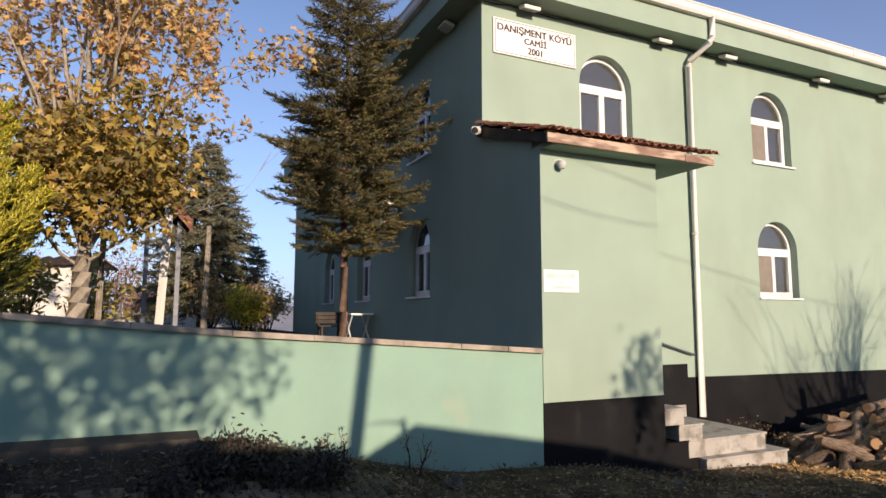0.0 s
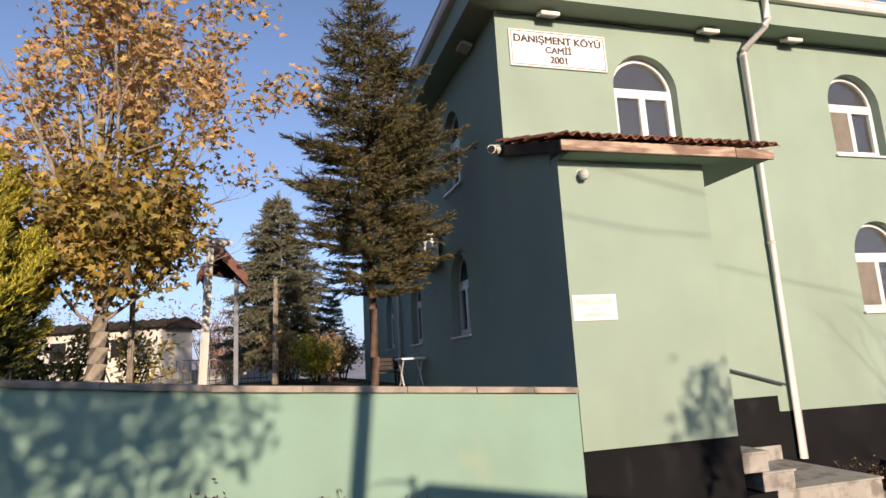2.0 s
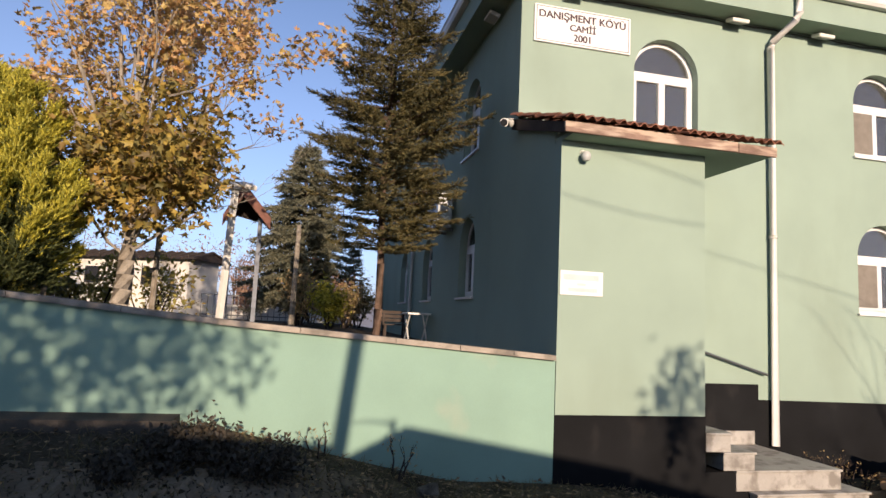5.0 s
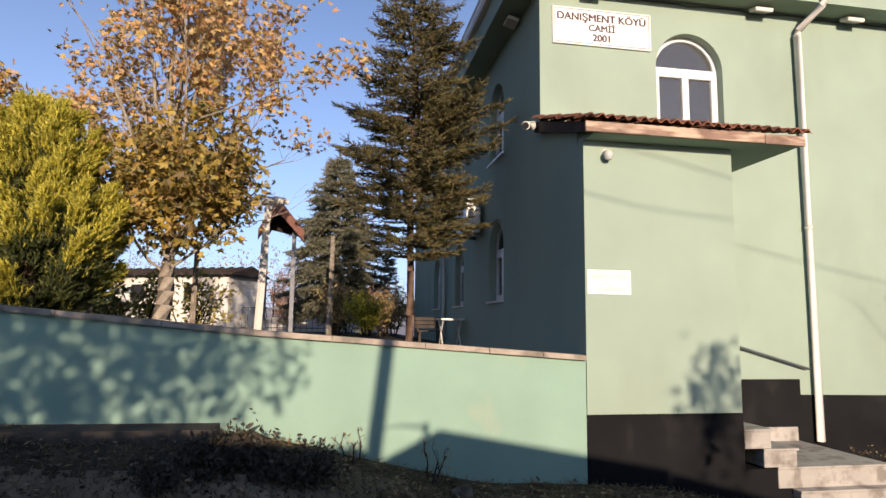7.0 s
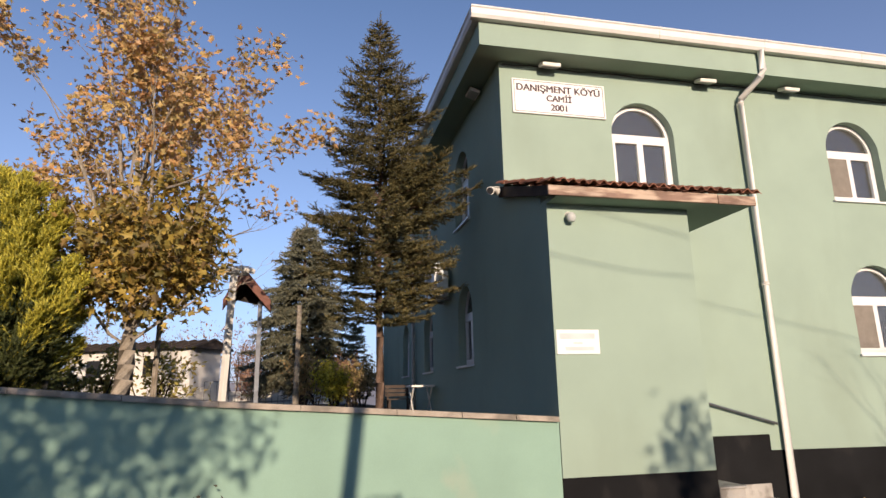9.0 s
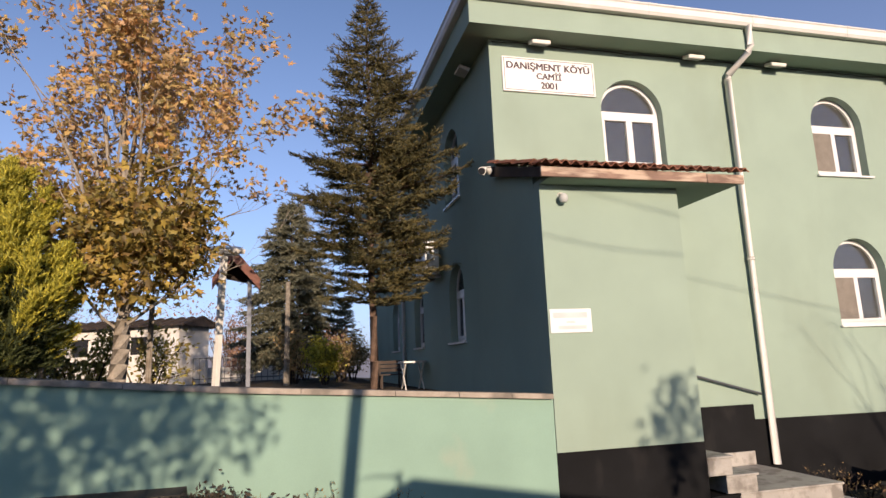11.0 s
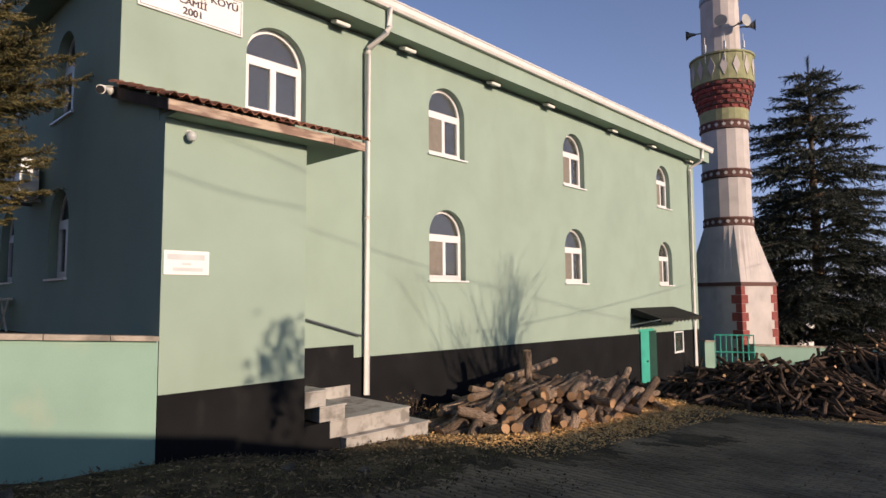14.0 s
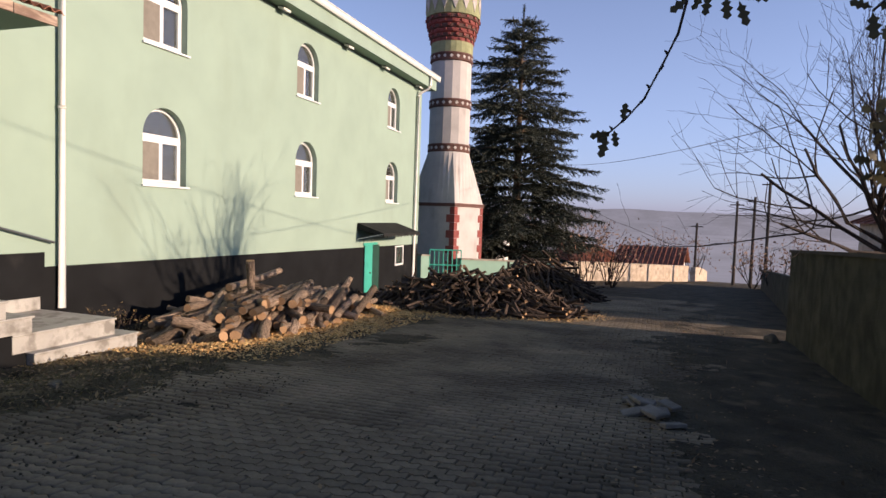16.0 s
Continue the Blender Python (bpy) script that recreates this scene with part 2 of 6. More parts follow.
GREEN = (0.265, 0.343, 0.278)
M = {
    "facade": material("green_facade_paint", GREEN, 0.85, 0.05, 0.9, 140, 0.25, depth=0.004, stain=((0.21, 0.26, 0.2), 0.8, (1, 1, 0.35), 0.56, 0.3)),
    # green of the open doorway with its shade put into the colour
    "reveal": material("shaded_opening_green", (0.02, 0.06, 0.045), 0.8, 0.08, 3, 120, 0.2, depth=0.004),
    "fence": material("pale_green_wall_paint", (0.23, 0.35, 0.28), 0.88, 0.06, 1.2, 110, 0.3, depth=0.005, stain=((0.4, 0.34, 0.26), 1.1, (1, 1, 0.8), 0.66, 0.3)),
    "plinth": material("black_plinth_paint", (0.0088, 0.0092, 0.0098), 0.85, 0.25, 1.6, 90, 0.3, depth=0.005, stain=((0.03, 0.028, 0.026), 1.6, (1, 1, 0.6), 0.62, 0.5)),
    "pvc": material("white_pvc", (0.66, 0.66, 0.64), 0.35, 0.03, 2, 60, 0.0),
    "gutter": material("white_gutter_enamel", (0.63, 0.62, 0.58), 0.45, 0.06, 3, 50, 0.05),
    "screen": material("insect_screen", (0.2, 0.18, 0.15), 0.8, 0.1, 8, 200, 0.1),
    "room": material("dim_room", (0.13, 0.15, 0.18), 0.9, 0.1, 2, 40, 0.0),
    "glass": glass_pane(),
    "stone": material("coping_stone", (0.33, 0.29, 0.235), 0.9, 0.2, 5, 90, 0.5, stain=((0.12, 0.11, 0.09), 4, (1, 1, 1), 0.52, 0.7)),
    "marble": material("grey_white_marble", (0.35, 0.335, 0.3), 0.6, 0.1, 3, 50, 0.1, stain=((0.12, 0.105, 0.085), 4.5, (1, 1, 1), 0.5, 0.7)),
    "tile": material("clay_roof_tile", (0.27, 0.12, 0.075), 0.88, 0.3, 6, 70, 0.5, rnd=0.4, stain=((0.3, 0.22, 0.17), 5, (1, 1, 1), 0.52, 0.6)),
    "wood": material("weathered_timber", (0.25, 0.17, 0.13), 0.8, 0.2, 3, 60, 0.3, stain=((0.48, 0.38, 0.29), 3, (0.7, 3, 4), 0.46, 0.85)),
    "dark_wood": material("dark_timber", (0.07, 0.055, 0.045), 0.8, 0.2, 5, 60, 0.3),
    "sign": material("white_sign_enamel", (0.66, 0.66, 0.64), 0.45, 0.04, 3, 60, 0.03),
    "ink": material("dark_sign_ink", (0.05, 0.03, 0.04), 0.6, 0.1, 5, 60, 0.0),
    "faded": material("faded_sign_ink", (0.5, 0.52, 0.51), 0.6, 0.1, 5, 60, 0.0),
    "metal": material("grey_painted_metal", (0.16, 0.165, 0.16), 0.45, 0.1, 5, 60, 0.05, metal=0.5),
    "steel": material("dull_steel", (0.2, 0.21, 0.2), 0.4, 0.1, 5, 60, 0.05, metal=0.8),
    "dark": material("black_plastic", (0.02, 0.02, 0.02), 0.4, 0.1, 5, 60, 0.0),
    "lens": material("lamp_glass_white", (0.42, 0.44, 0.42), 0.15, 0.03, 4, 40, 0.0),
    "bark": material("grey_brown_bark", (0.17, 0.125, 0.085), 0.95, 0.3, 9, 60, 0.8, depth=0.02),
    "pale_bark": material("pale_plane_bark", (0.31, 0.275, 0.22), 0.9, 0.25, 9, 60, 0.5, depth=0.015, stain=((0.16, 0.13, 0.09), 9, (1, 1, 0.6), 0.52, 0.6)),
    "red_bark": material("reddish_spruce_bark", (0.14, 0.095, 0.068), 0.95, 0.3, 10, 60, 0.8, depth=0.02),
    "twig": material("dark_twig_bark", (0.055, 0.042, 0.035), 0.9, 0.2, 9, 60, 0.2),
    "log": material("log_bark", (0.37, 0.27, 0.19), 0.95, 0.45, 8, 45, 1.0, depth=0.03, rnd=0.65, stain=((0.42, 0.31, 0.2), 3, (1, 1, 1), 0.58, 0.7)),
    "cut": material("sawn_wood_end", (0.42, 0.26, 0.14), 0.85, 0.2, 10, 70, 0.3, rnd=0.25),
    "stick": material("old_stick_bark", (0.075, 0.053, 0.039), 0.95, 0.35, 8, 45, 0.7, rnd=0.5),
    "soil": material("dry_soil", (0.088, 0.072, 0.046), 0.97, 0.35, 1.6, 26, 1.0, depth=0.06, stain=((0.17, 0.13, 0.08), 2.2, (1, 1, 1), 0.58, 0.75)),
    "paver": material("concrete_paver", (0.225, 0.175, 0.115), 0.92, 0.3, 0.6, 30, 0.6, rnd=0.14, depth=0.012, stain=((0.075, 0.06, 0.042), 0.5, (1, 1, 1), 0.52, 0.7)),
    "concrete": material("rough_concrete", (0.09, 0.078, 0.062), 0.95, 0.2, 2, 50, 0.6, depth=0.02),
    "dry_grass": leafy("dry_olive_grass", [(0.1, 0.085, 0.035), (0.18, 0.14, 0.06), (0.07, 0.07, 0.025), (0.24, 0.19, 0.09)], 0.85, 0.15),
    "sawdust": material("trodden_sawdust", (0.4, 0.26, 0.12), 0.97, 0.35, 2.2, 40, 1.0, depth=0.04, stain=((0.1, 0.075, 0.045), 2.6, (1, 1, 1), 0.5, 0.8)),
    # leaf-strewn soil, also a brighter copy of dry_soil for the wall side's light
    "bright_leaf_soil": material("brightened_leaf_litter_soil", (0.1, 0.081, 0.05), 0.97, 0.45, 2.4, 34, 1.0, depth=0.06, stain=((0.21, 0.155, 0.085), 3.1, (1, 1, 1), 0.55, 0.7)),
    "fieldstone": material("weathered_field_stone", (0.15, 0.13, 0.1), 0.95, 0.35, 7, 50, 0.8, rnd=0.2),
    "slab": material("pale_broken_concrete", (0.24, 0.21, 0.175), 0.92, 0.2, 5, 60, 0.5, rnd=0.2),
    "mossy": material("mossy_render_wall", (0.08, 0.074, 0.048), 0.95, 0.3, 2.5, 40, 0.8, depth=0.03, stain=((0.035, 0.034, 0.02), 2.2, (1, 1, 0.8), 0.48, 0.8)),
    "litter": leafy("dry_leaf_litter", [(0.11, 0.07, 0.04), (0.22, 0.14, 0.065), (0.06, 0.042, 0.027), (0.34, 0.23, 0.11), (0.13, 0.085, 0.05)], 0.8, 0.1),
    "chips": leafy("wood_chips", [(0.7, 0.42, 0.15), (0.58, 0.32, 0.11), (0.76, 0.52, 0.22), (0.4, 0.22, 0.08)], 0.85, 0.0),
    "yellow_leaf": leafy("autumn_plane_leaves", [(0.58, 0.37, 0.13), (0.5, 0.27, 0.12), (0.6, 0.44, 0.15), (0.4, 0.29, 0.12), (0.56, 0.36, 0.2), (0.33, 0.27, 0.1)], 0.6, 0.35),
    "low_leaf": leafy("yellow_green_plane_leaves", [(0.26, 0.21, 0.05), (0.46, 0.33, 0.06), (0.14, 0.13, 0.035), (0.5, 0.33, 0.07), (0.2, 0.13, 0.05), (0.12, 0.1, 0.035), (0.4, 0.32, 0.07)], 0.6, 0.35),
    "spruce": leafy("spruce_needles", [(0.075, 0.074, 0.027), (0.14, 0.115, 0.036), (0.04, 0.045, 0.019), (0.19, 0.145, 0.045)], 0.7, 0.15),
    "blue_spruce": leafy("grey_green_needles", [(0.1, 0.11, 0.07), (0.19, 0.18, 0.11), (0.06, 0.07, 0.045)], 0.7, 0.15),
    "cedar": leafy("dark_cedar_needles", [(0.02, 0.028, 0.018), (0.038, 0.042, 0.024), (0.015, 0.022, 0.015)], 0.7, 0.1),
    "thuja_dark": leafy("shaded_green_thuja_sprays", [(0.035, 0.05, 0.012), (0.07, 0.085, 0.016), (0.022, 0.034, 0.01), (0.1, 0.11, 0.02)], 0.7, 0.15),
    "quince": leafy("yellow_green_bush_leaves", [(0.3, 0.28, 0.07), (0.5, 0.42, 0.1), (0.18, 0.18, 0.05), (0.42, 0.3, 0.09)], 0.6, 0.35),
    "laurel": leafy("deep_green_bush_leaves", [(0.05, 0.065, 0.02), (0.1, 0.11, 0.03), (0.16, 0.15, 0.04)], 0.6, 0.2),
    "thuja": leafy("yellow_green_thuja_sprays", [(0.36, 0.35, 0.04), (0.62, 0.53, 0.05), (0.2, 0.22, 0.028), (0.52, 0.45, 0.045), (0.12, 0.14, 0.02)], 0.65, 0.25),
    "bush_leaf": leafy("dry_bush_leaves", [(0.26, 0.19, 0.08), (0.4, 0.27, 0.12), (0.18, 0.17, 0.06)], 0.7, 0.25),
    "oak_leaf": leafy("dark_oak_leaves", [(0.05, 0.05, 0.025), (0.09, 0.07, 0.03), (0.04, 0.04, 0.02)], 0.7, 0.2),
    "red_bush": leafy("rust_red_shrub_leaves", [(0.24, 0.12, 0.09), (0.34, 0.21, 0.12), (0.18, 0.1, 0.08)], 0.8, 0.2),
    "grey_bush": leafy("dry_weed_leaves", [(0.03, 0.025, 0.016), (0.055, 0.043, 0.026), (0.018, 0.016, 0.011), (0.075, 0.066, 0.05)], 0.85, 0.1),
    "minaret": material("white_minaret_render", (0.49, 0.45, 0.42), 0.9, 0.1, 1.5, 60, 0.3, stain=((0.3, 0.265, 0.235), 1.2, (1, 1, 0.4), 0.55, 0.6)),
    "brick_red": material("dusty_red_paint", (0.25, 0.075, 0.065), 0.85, 0.15, 5, 60, 0.2),
    "ring": material("dark_red_brown_band", (0.13, 0.07, 0.058), 0.85, 0.15, 5, 60, 0.2),
    "olive": material("faded_olive_green_paint", (0.3, 0.31, 0.17), 0.85, 0.15, 4, 60, 0.2),
    "lead": material("lead_sheet", (0.27, 0.28, 0.3), 0.5, 0.1, 3, 40, 0.1, metal=0.4),
    "teal": material("teal_door_enamel", (0.05, 0.36, 0.27), 0.45, 0.12, 3, 50, 0.05),
    "awning": material("dark_awning_sheet", (0.022, 0.022, 0.02), 0.8, 0.2, 4, 50, 0.2),
    "white_wall": material("whitewashed_wall", (0.68, 0.66, 0.6), 0.9, 0.08, 1, 40, 0.3, stain=((0.4, 0.36, 0.3), 0.8, (1, 1, 1), 0.58, 0.5)),
    "rubble": material("pale_rubble_wall", (0.56, 0.45, 0.34), 0.95, 0.2, 3, 30, 0.8, depth=0.04, stain=((0.25, 0.2, 0.15), 1.6, (1, 1, 1), 0.55, 0.5)),
    "far_tile": material("old_red_tiles", (0.26, 0.1, 0.065), 0.9, 0.25, 3, 40, 0.4, rnd=0.25),
    "ivory": material("cream_painted_steel", (0.75, 0.74, 0.68), 0.4, 0.08, 4, 50, 0.05),
    "ac": material("white_enamelled_case", (0.6, 0.65, 0.68), 0.35, 0.05, 3, 50, 0.0),
    "slate_post": material("blue_grey_post_paint", (0.2, 0.22, 0.25), 0.7, 0.15, 5, 60, 0.1),
    "brown_shingle": material("brown_shelter_boards", (0.2, 0.1, 0.075), 0.85, 0.2, 5, 50, 0.3),
    "hill": material("haze_coloured_hills", (0.125, 0.118, 0.13), 1.0, 0.3, 0.006, 0.05, 0.0),
}


hb = M["hill"].node_tree.nodes["Principled BSDF"]      # distance haze put into the material as a pale glow
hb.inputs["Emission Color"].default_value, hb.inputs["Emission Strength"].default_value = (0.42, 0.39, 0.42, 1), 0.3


# ---- mesh tools ----
class MB:
    """Vertices and faces collected for one mesh."""

    def __init__(self):
        self.v, self.f = [], []

    def add(self, vs, fs):
        k = len(self.v)
        self.v.extend(tuple(p) for p in vs)
        self.f.extend(tuple(i + k for i in q) for q in fs)
        return self

    def box(self, x0, x1, y0, y1, z0, z1, m=None, bevel=0.0):
        if bevel:
            bm = bmesh.new()
            bmesh.ops.create_cube(bm, size=1)
            for q in bm.verts:
                q.co = Vector((x0 + (q.co.x + .5) * (x1 - x0), y0 + (q.co.y + .5) * (y1 - y0), z0 + (q.co.z + .5) * (z1 - z0)))
            bmesh.ops.bevel(bm, geom=bm.edges[:], offset=bevel, segments=1, affect="EDGES")
            bm.verts.index_update()
            vs, fs = [q.co.copy() for q in bm.verts], [[w.index for w in q.verts] for q in bm.faces]
            bm.free()
        else:
            vs = [Vector(p) for p in ((x0, y0, z0), (x1, y0, z0), (x1, y1, z0), (x0, y1, z0), (x0, y0, z1), (x1, y0, z1), (x1, y1, z1), (x0, y1, z1))]
            fs = [(0, 3, 2, 1), (4, 5, 6, 7), (0, 1, 5, 4), (1, 2, 6, 5), (2, 3, 7, 6), (3, 0, 4, 7)]
        if m is not None:
            vs = [m @ p for p in vs]
        return self.add(vs, fs)

    def tube(self, pts, radii, sides=8, caps=True):
        pts = [Vector(p) for p in pts]
        if not hasattr(radii, "__len__"):
            radii = [radii] * len(pts)
        rings, ref = [], None
        for i, p in enumerate(pts):
            d = (pts[min(i + 1, len(pts) - 1)] - pts[max(i - 1, 0)]).normalized()
            if ref is None or abs(d.dot(ref)) > 0.95:
                ref = Vector((1, 0, 0)) if abs(d.x) < 0.8 else Vector((0, 1, 0))
            a = d.cross(ref).normalized()
            b = d.cross(a)
            ref = b.cross(d)
            rings.append([p + (a * math.cos(t) + b * math.sin(t)) * radii[i] for t in [2 * math.pi * k / sides for k in range(sides)]])
        vs = [q for r in rings for q in r]
        fs = []
        for i in range(len(pts) - 1):
            for k in range(sides):
                j = (k + 1) % sides
                fs.append((i * sides + k, i * sides + j, (i + 1) * sides + j, (i + 1) * sides + k))
        if caps:
            fs.append(tuple(range(sides))[::-1])
            fs.append(tuple(range((len(pts) - 1) * sides, len(pts) * sides)))
        return self.add(vs, fs)

    def lathe(self, cx, cy, prof, sides=24, turn=0.0):
        vs, fs = [], []
        for r, z in prof:
            vs += [(cx + r * math.cos(turn + 2 * math.pi * k / sides), cy + r * math.sin(turn + 2 * math.pi * k / sides), z) for k in range(sides)]
        for i in range(len(prof) - 1):
            for k in range(sides):
                j = (k + 1) % sides
                fs.append((i * sides + k, i * sides + j, (i + 1) * sides + j, (i + 1) * sides + k))
        fs.append(tuple(range(sides))[::-1])
        fs.append(tuple(range((len(prof) - 1) * sides, len(prof) * sides)))
        return self.add(vs, fs)

    def prism(self, outline, direction):
        """A flat outline pushed along a direction."""
        n, d = len(outline), Vector(direction)
        a = [Vector(p) for p in outline]
        fs = [tuple(range(n)), tuple(range(2 * n - 1, n - 1, -1))]
        fs += [(k, k + n, (k + 1) % n + n, (k + 1) % n) for k in range(n)]
        return self.add(a + [p + d for p in a], fs)


def mesh_object(name, mb, mat, smooth=False):
    me = bpy.data.meshes.new(name)
    me.from_pydata(mb.v, [], mb.f)
    bm = bmesh.new()
    bm.from_mesh(me)
    bmesh.ops.remove_doubles(bm, verts=bm.verts[:], dist=0.0004)
    bmesh.ops.recalc_face_normals(bm, faces=bm.faces[:])
    bm.to_mesh(me)
    bm.free()
    if smooth:
        me.shade_smooth()
        me.set_sharp_from_angle(angle=radians(40))
    me.materials.append(M[mat])
    return new(name, me)


def thing(name, label, category, group="", at=(0, 0, 0)):
    e = new(name)
    e.empty_display_size = 0.1
    e.location = at
    return tagged(e, label, category, group)


def under(ob, parent):
    ob.parent = parent
    if parent.type == "EMPTY":
        ob.matrix_parent_inverse = Matrix.Translation(parent.location).inverted()
    return ob


def part(name, mb, mat, parent, label="", smooth=False):
    ob = mesh_object(name, mb, mat, smooth)
    under(ob, parent)
    return tagged(ob, label) if label else ob


def solo(name, mb, mat, label, category, group="", kind="", smooth=False):
    return tagged(mesh_object(name, mb, mat, smooth), label, category, group, kind)


def arrays_object(name, verts, faces, mat):
    """One mesh from arrays: verts (n, 3), faces (m, k)."""
    me = bpy.data.meshes.new(name)
    n, (m, k) = len(verts), faces.shape
    me.vertices.add(n)
    me.vertices.foreach_set("co", np.asarray(verts, np.float32).ravel())
    me.loops.add(m * k)
    me.loops.foreach_set("vertex_index", faces.astype(np.int32).ravel())
    me.polygons.add(m)
    me.polygons.foreach_set("loop_start", np.arange(0, m * k, k, dtype=np.int32))
    me.update(calc_edges=True)
    me.materials.append(M[mat])
    return new(name, me)


def scatter(name, tv, tf, where, along, size, rng, mat, roll=True, up=None):
    """Copies of a small template at many places in one mesh. along: the template's x axis for each copy."""
    tv, tf = np.array(tv, float), np.array(tf, int)
    where, along = np.asarray(where, float), np.asarray(along, float)
    n = len(where)
    a = along / np.maximum(np.linalg.norm(along, axis=1, keepdims=True), 1e-6)
    h = rng.normal(size=(n, 3)) if up is None else np.tile(np.array(up, float), (n, 1)) + (rng.normal(size=(n, 3)) * 0.35 if roll else 0)
    b = np.cross(h, a)
    b /= np.maximum(np.linalg.norm(b, axis=1, keepdims=True), 1e-6)
    c = np.cross(a, b)
    s = np.asarray(size, float).reshape(-1, 1, 1)
    v = where[:, None, :] + s * (tv[None, :, 0:1] * a[:, None, :] + tv[None, :, 1:2] * b[:, None, :] + tv[None, :, 2:3] * c[:, None, :])
    f = (tf[None] + (np.arange(n) * len(tv))[:, None, None]).reshape(-1, tf.shape[1])
    return arrays_object(name, v.reshape(-1, 3), f, mat)


# ---- ground ----
def smooth_step(a, b, x):
    t = np.clip((x - a) / (b - a), 0, 1)
    return t * t * (3 - 2 * t)


def ground_z(x, y):
    x, y = np.asarray(x, float), np.asarray(y, float)
    z = 0.3 - 0.057 * np.clip(x, -12, 62)
    z = z - 0.16 * np.clip(x - 62, 0, 260)
    z = z + np.clip((4.7 - x) * 0.16, 0, 0.42) * smooth_step(4.6, 6.8, y)
    z = z + 0.04 * np.sin(x * 1.7 + 0.6 * y) * np.sin(y * 1.3) * smooth_step(4.6, 5.5, y) * smooth_step(30, 20, x)
    z = z - 0.14 * smooth_step(6.3, 8.4, x) * smooth_step(12.6, 11.0, x) * smooth_step(5.0, 6.6, y)
    garden = smooth_step(7.06, 7.12, y) * smooth_step(6.3, 6.0, x)
    z = z * (1 - garden) + garden * (1.3 - 0.05 * np.clip(y - 50, 0, 500))
    far = smooth_step(120, 700, np.hypot(x, y))
    return z * (1 - far) + far * -38


def axis(points):
    out = []
    for a, b, n in points:
        out += list(np.linspace(a, b, n, endpoint=False))
    return np.array(out + [points[-1][1]])


gx = axis([(-4000, -400, 8), (-400, -30, 10), (-30, -4, 14), (-4, 5.95, 44), (5.95, 6.35, 6), (6.35, 24, 80), (24, 64, 26), (64, 400, 16), (400, 4000, 10)])
gy = axis([(-4000, -400, 8), (-400, -30, 10), (-30, -4, 14), (-4, 7.04, 60), (7.04, 7.14, 6), (7.14, 30, 24), (30, 70, 12), (70, 400, 12), (400, 4000, 10)])
X, Y = np.meshgrid(gx, gy)
V = np.stack([X, Y, ground_z(X, Y)], -1).reshape(-1, 3)
nx = len(gx)
F = np.array([(j * nx + i, j * nx + i + 1, (j + 1) * nx + i + 1, (j + 1) * nx + i) for j in range(len(gy) - 1) for i in range(nx - 1)])
ground = arrays_object("ground", V, F, "soil")
ground.data.shade_smooth()
# ground past 170 m takes the same haze colour and glow
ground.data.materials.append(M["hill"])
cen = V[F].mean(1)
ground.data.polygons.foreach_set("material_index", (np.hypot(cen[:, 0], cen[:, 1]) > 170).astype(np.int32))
tagged(ground, "dry brown soil ground falling away down the street", "ground", kind="structure")

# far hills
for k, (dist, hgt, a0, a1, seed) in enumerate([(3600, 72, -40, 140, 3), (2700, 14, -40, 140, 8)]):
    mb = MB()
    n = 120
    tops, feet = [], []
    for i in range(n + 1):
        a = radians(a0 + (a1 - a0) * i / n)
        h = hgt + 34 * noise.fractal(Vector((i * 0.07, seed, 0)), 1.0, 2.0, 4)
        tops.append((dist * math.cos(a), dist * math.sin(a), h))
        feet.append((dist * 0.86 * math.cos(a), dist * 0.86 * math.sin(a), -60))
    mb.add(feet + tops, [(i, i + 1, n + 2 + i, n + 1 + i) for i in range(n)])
    solo("backdrop", mb, "hill", "blue hills across the valley with haze painted into their colour", "hills", kind="structure", smooth=True)

# ---- the mosque ----
FY, WX = 8.57, 5.91               # front wall and side wall
X1, Y1, TOP = 26.95, 23.1, 7.3
mosque = thing("mosque", "two-storey village mosque painted pale green with a black plinth", "building", at=(16, 15, -1))


def arched_wall(to_world, u0, u1, z0, z1, openings, reveal):
    """A wall face with round-headed openings and their reveals. Openings: (left, right, sill, spring)."""
    wall, reveals = MB(), []
    q = lambda m, pts: m.add([to_world(*p) for p in pts], [tuple(range(len(pts)))])
    levels = sorted({z0, z1, *[o[2] for o in openings], *[o[3] + (o[1] - o[0]) / 2 + 0.05 for o in openings]})

    def fill(a, b, lo, hi):
        marks = [lo, *[z for z in levels if lo + 1e-4 < z < hi - 1e-4], hi]
        for c, d in zip(marks, marks[1:]):
            q(wall, [(a, c, 0), (b, c, 0), (b, d, 0), (a, d, 0)])

    cuts = sorted({u0, u1, *[o[0] for o in openings], *[o[1] for o in openings]})
    for a, b in zip(cuts, cuts[1:]):
        mine = sorted([o for o in openings if o[0] < (a + b) / 2 < o[1]], key=lambda o: o[2])
        z = z0
        for l, r, sill, spring in mine:
            fill(a, b, z, sill)
            rad, mid, n = (r - l) / 2, (l + r) / 2, 20
            rev = MB()
            reveals.append(rev)
            crown = spring + rad + 0.05
            arc = [(mid - rad * math.cos(math.pi * k / n), spring + rad * math.sin(math.pi * k / n)) for k in range(n + 1)]
            for (ua, za), (ub, zb) in zip(arc, arc[1:]):
                q(wall, [(ua, za, 0), (ub, zb, 0), (ub, crown, 0), (ua, crown, 0)])
                q(rev, [(ua, za, 0), (ub, zb, 0), (ub, zb, reveal), (ua, za, reveal)])
            q(rev, [(l, sill, 0), (l, spring, 0), (l, spring, reveal), (l, sill, reveal)])
            q(rev, [(r, sill, 0), (r, spring, 0), (r, spring, reveal), (r, sill, reveal)])
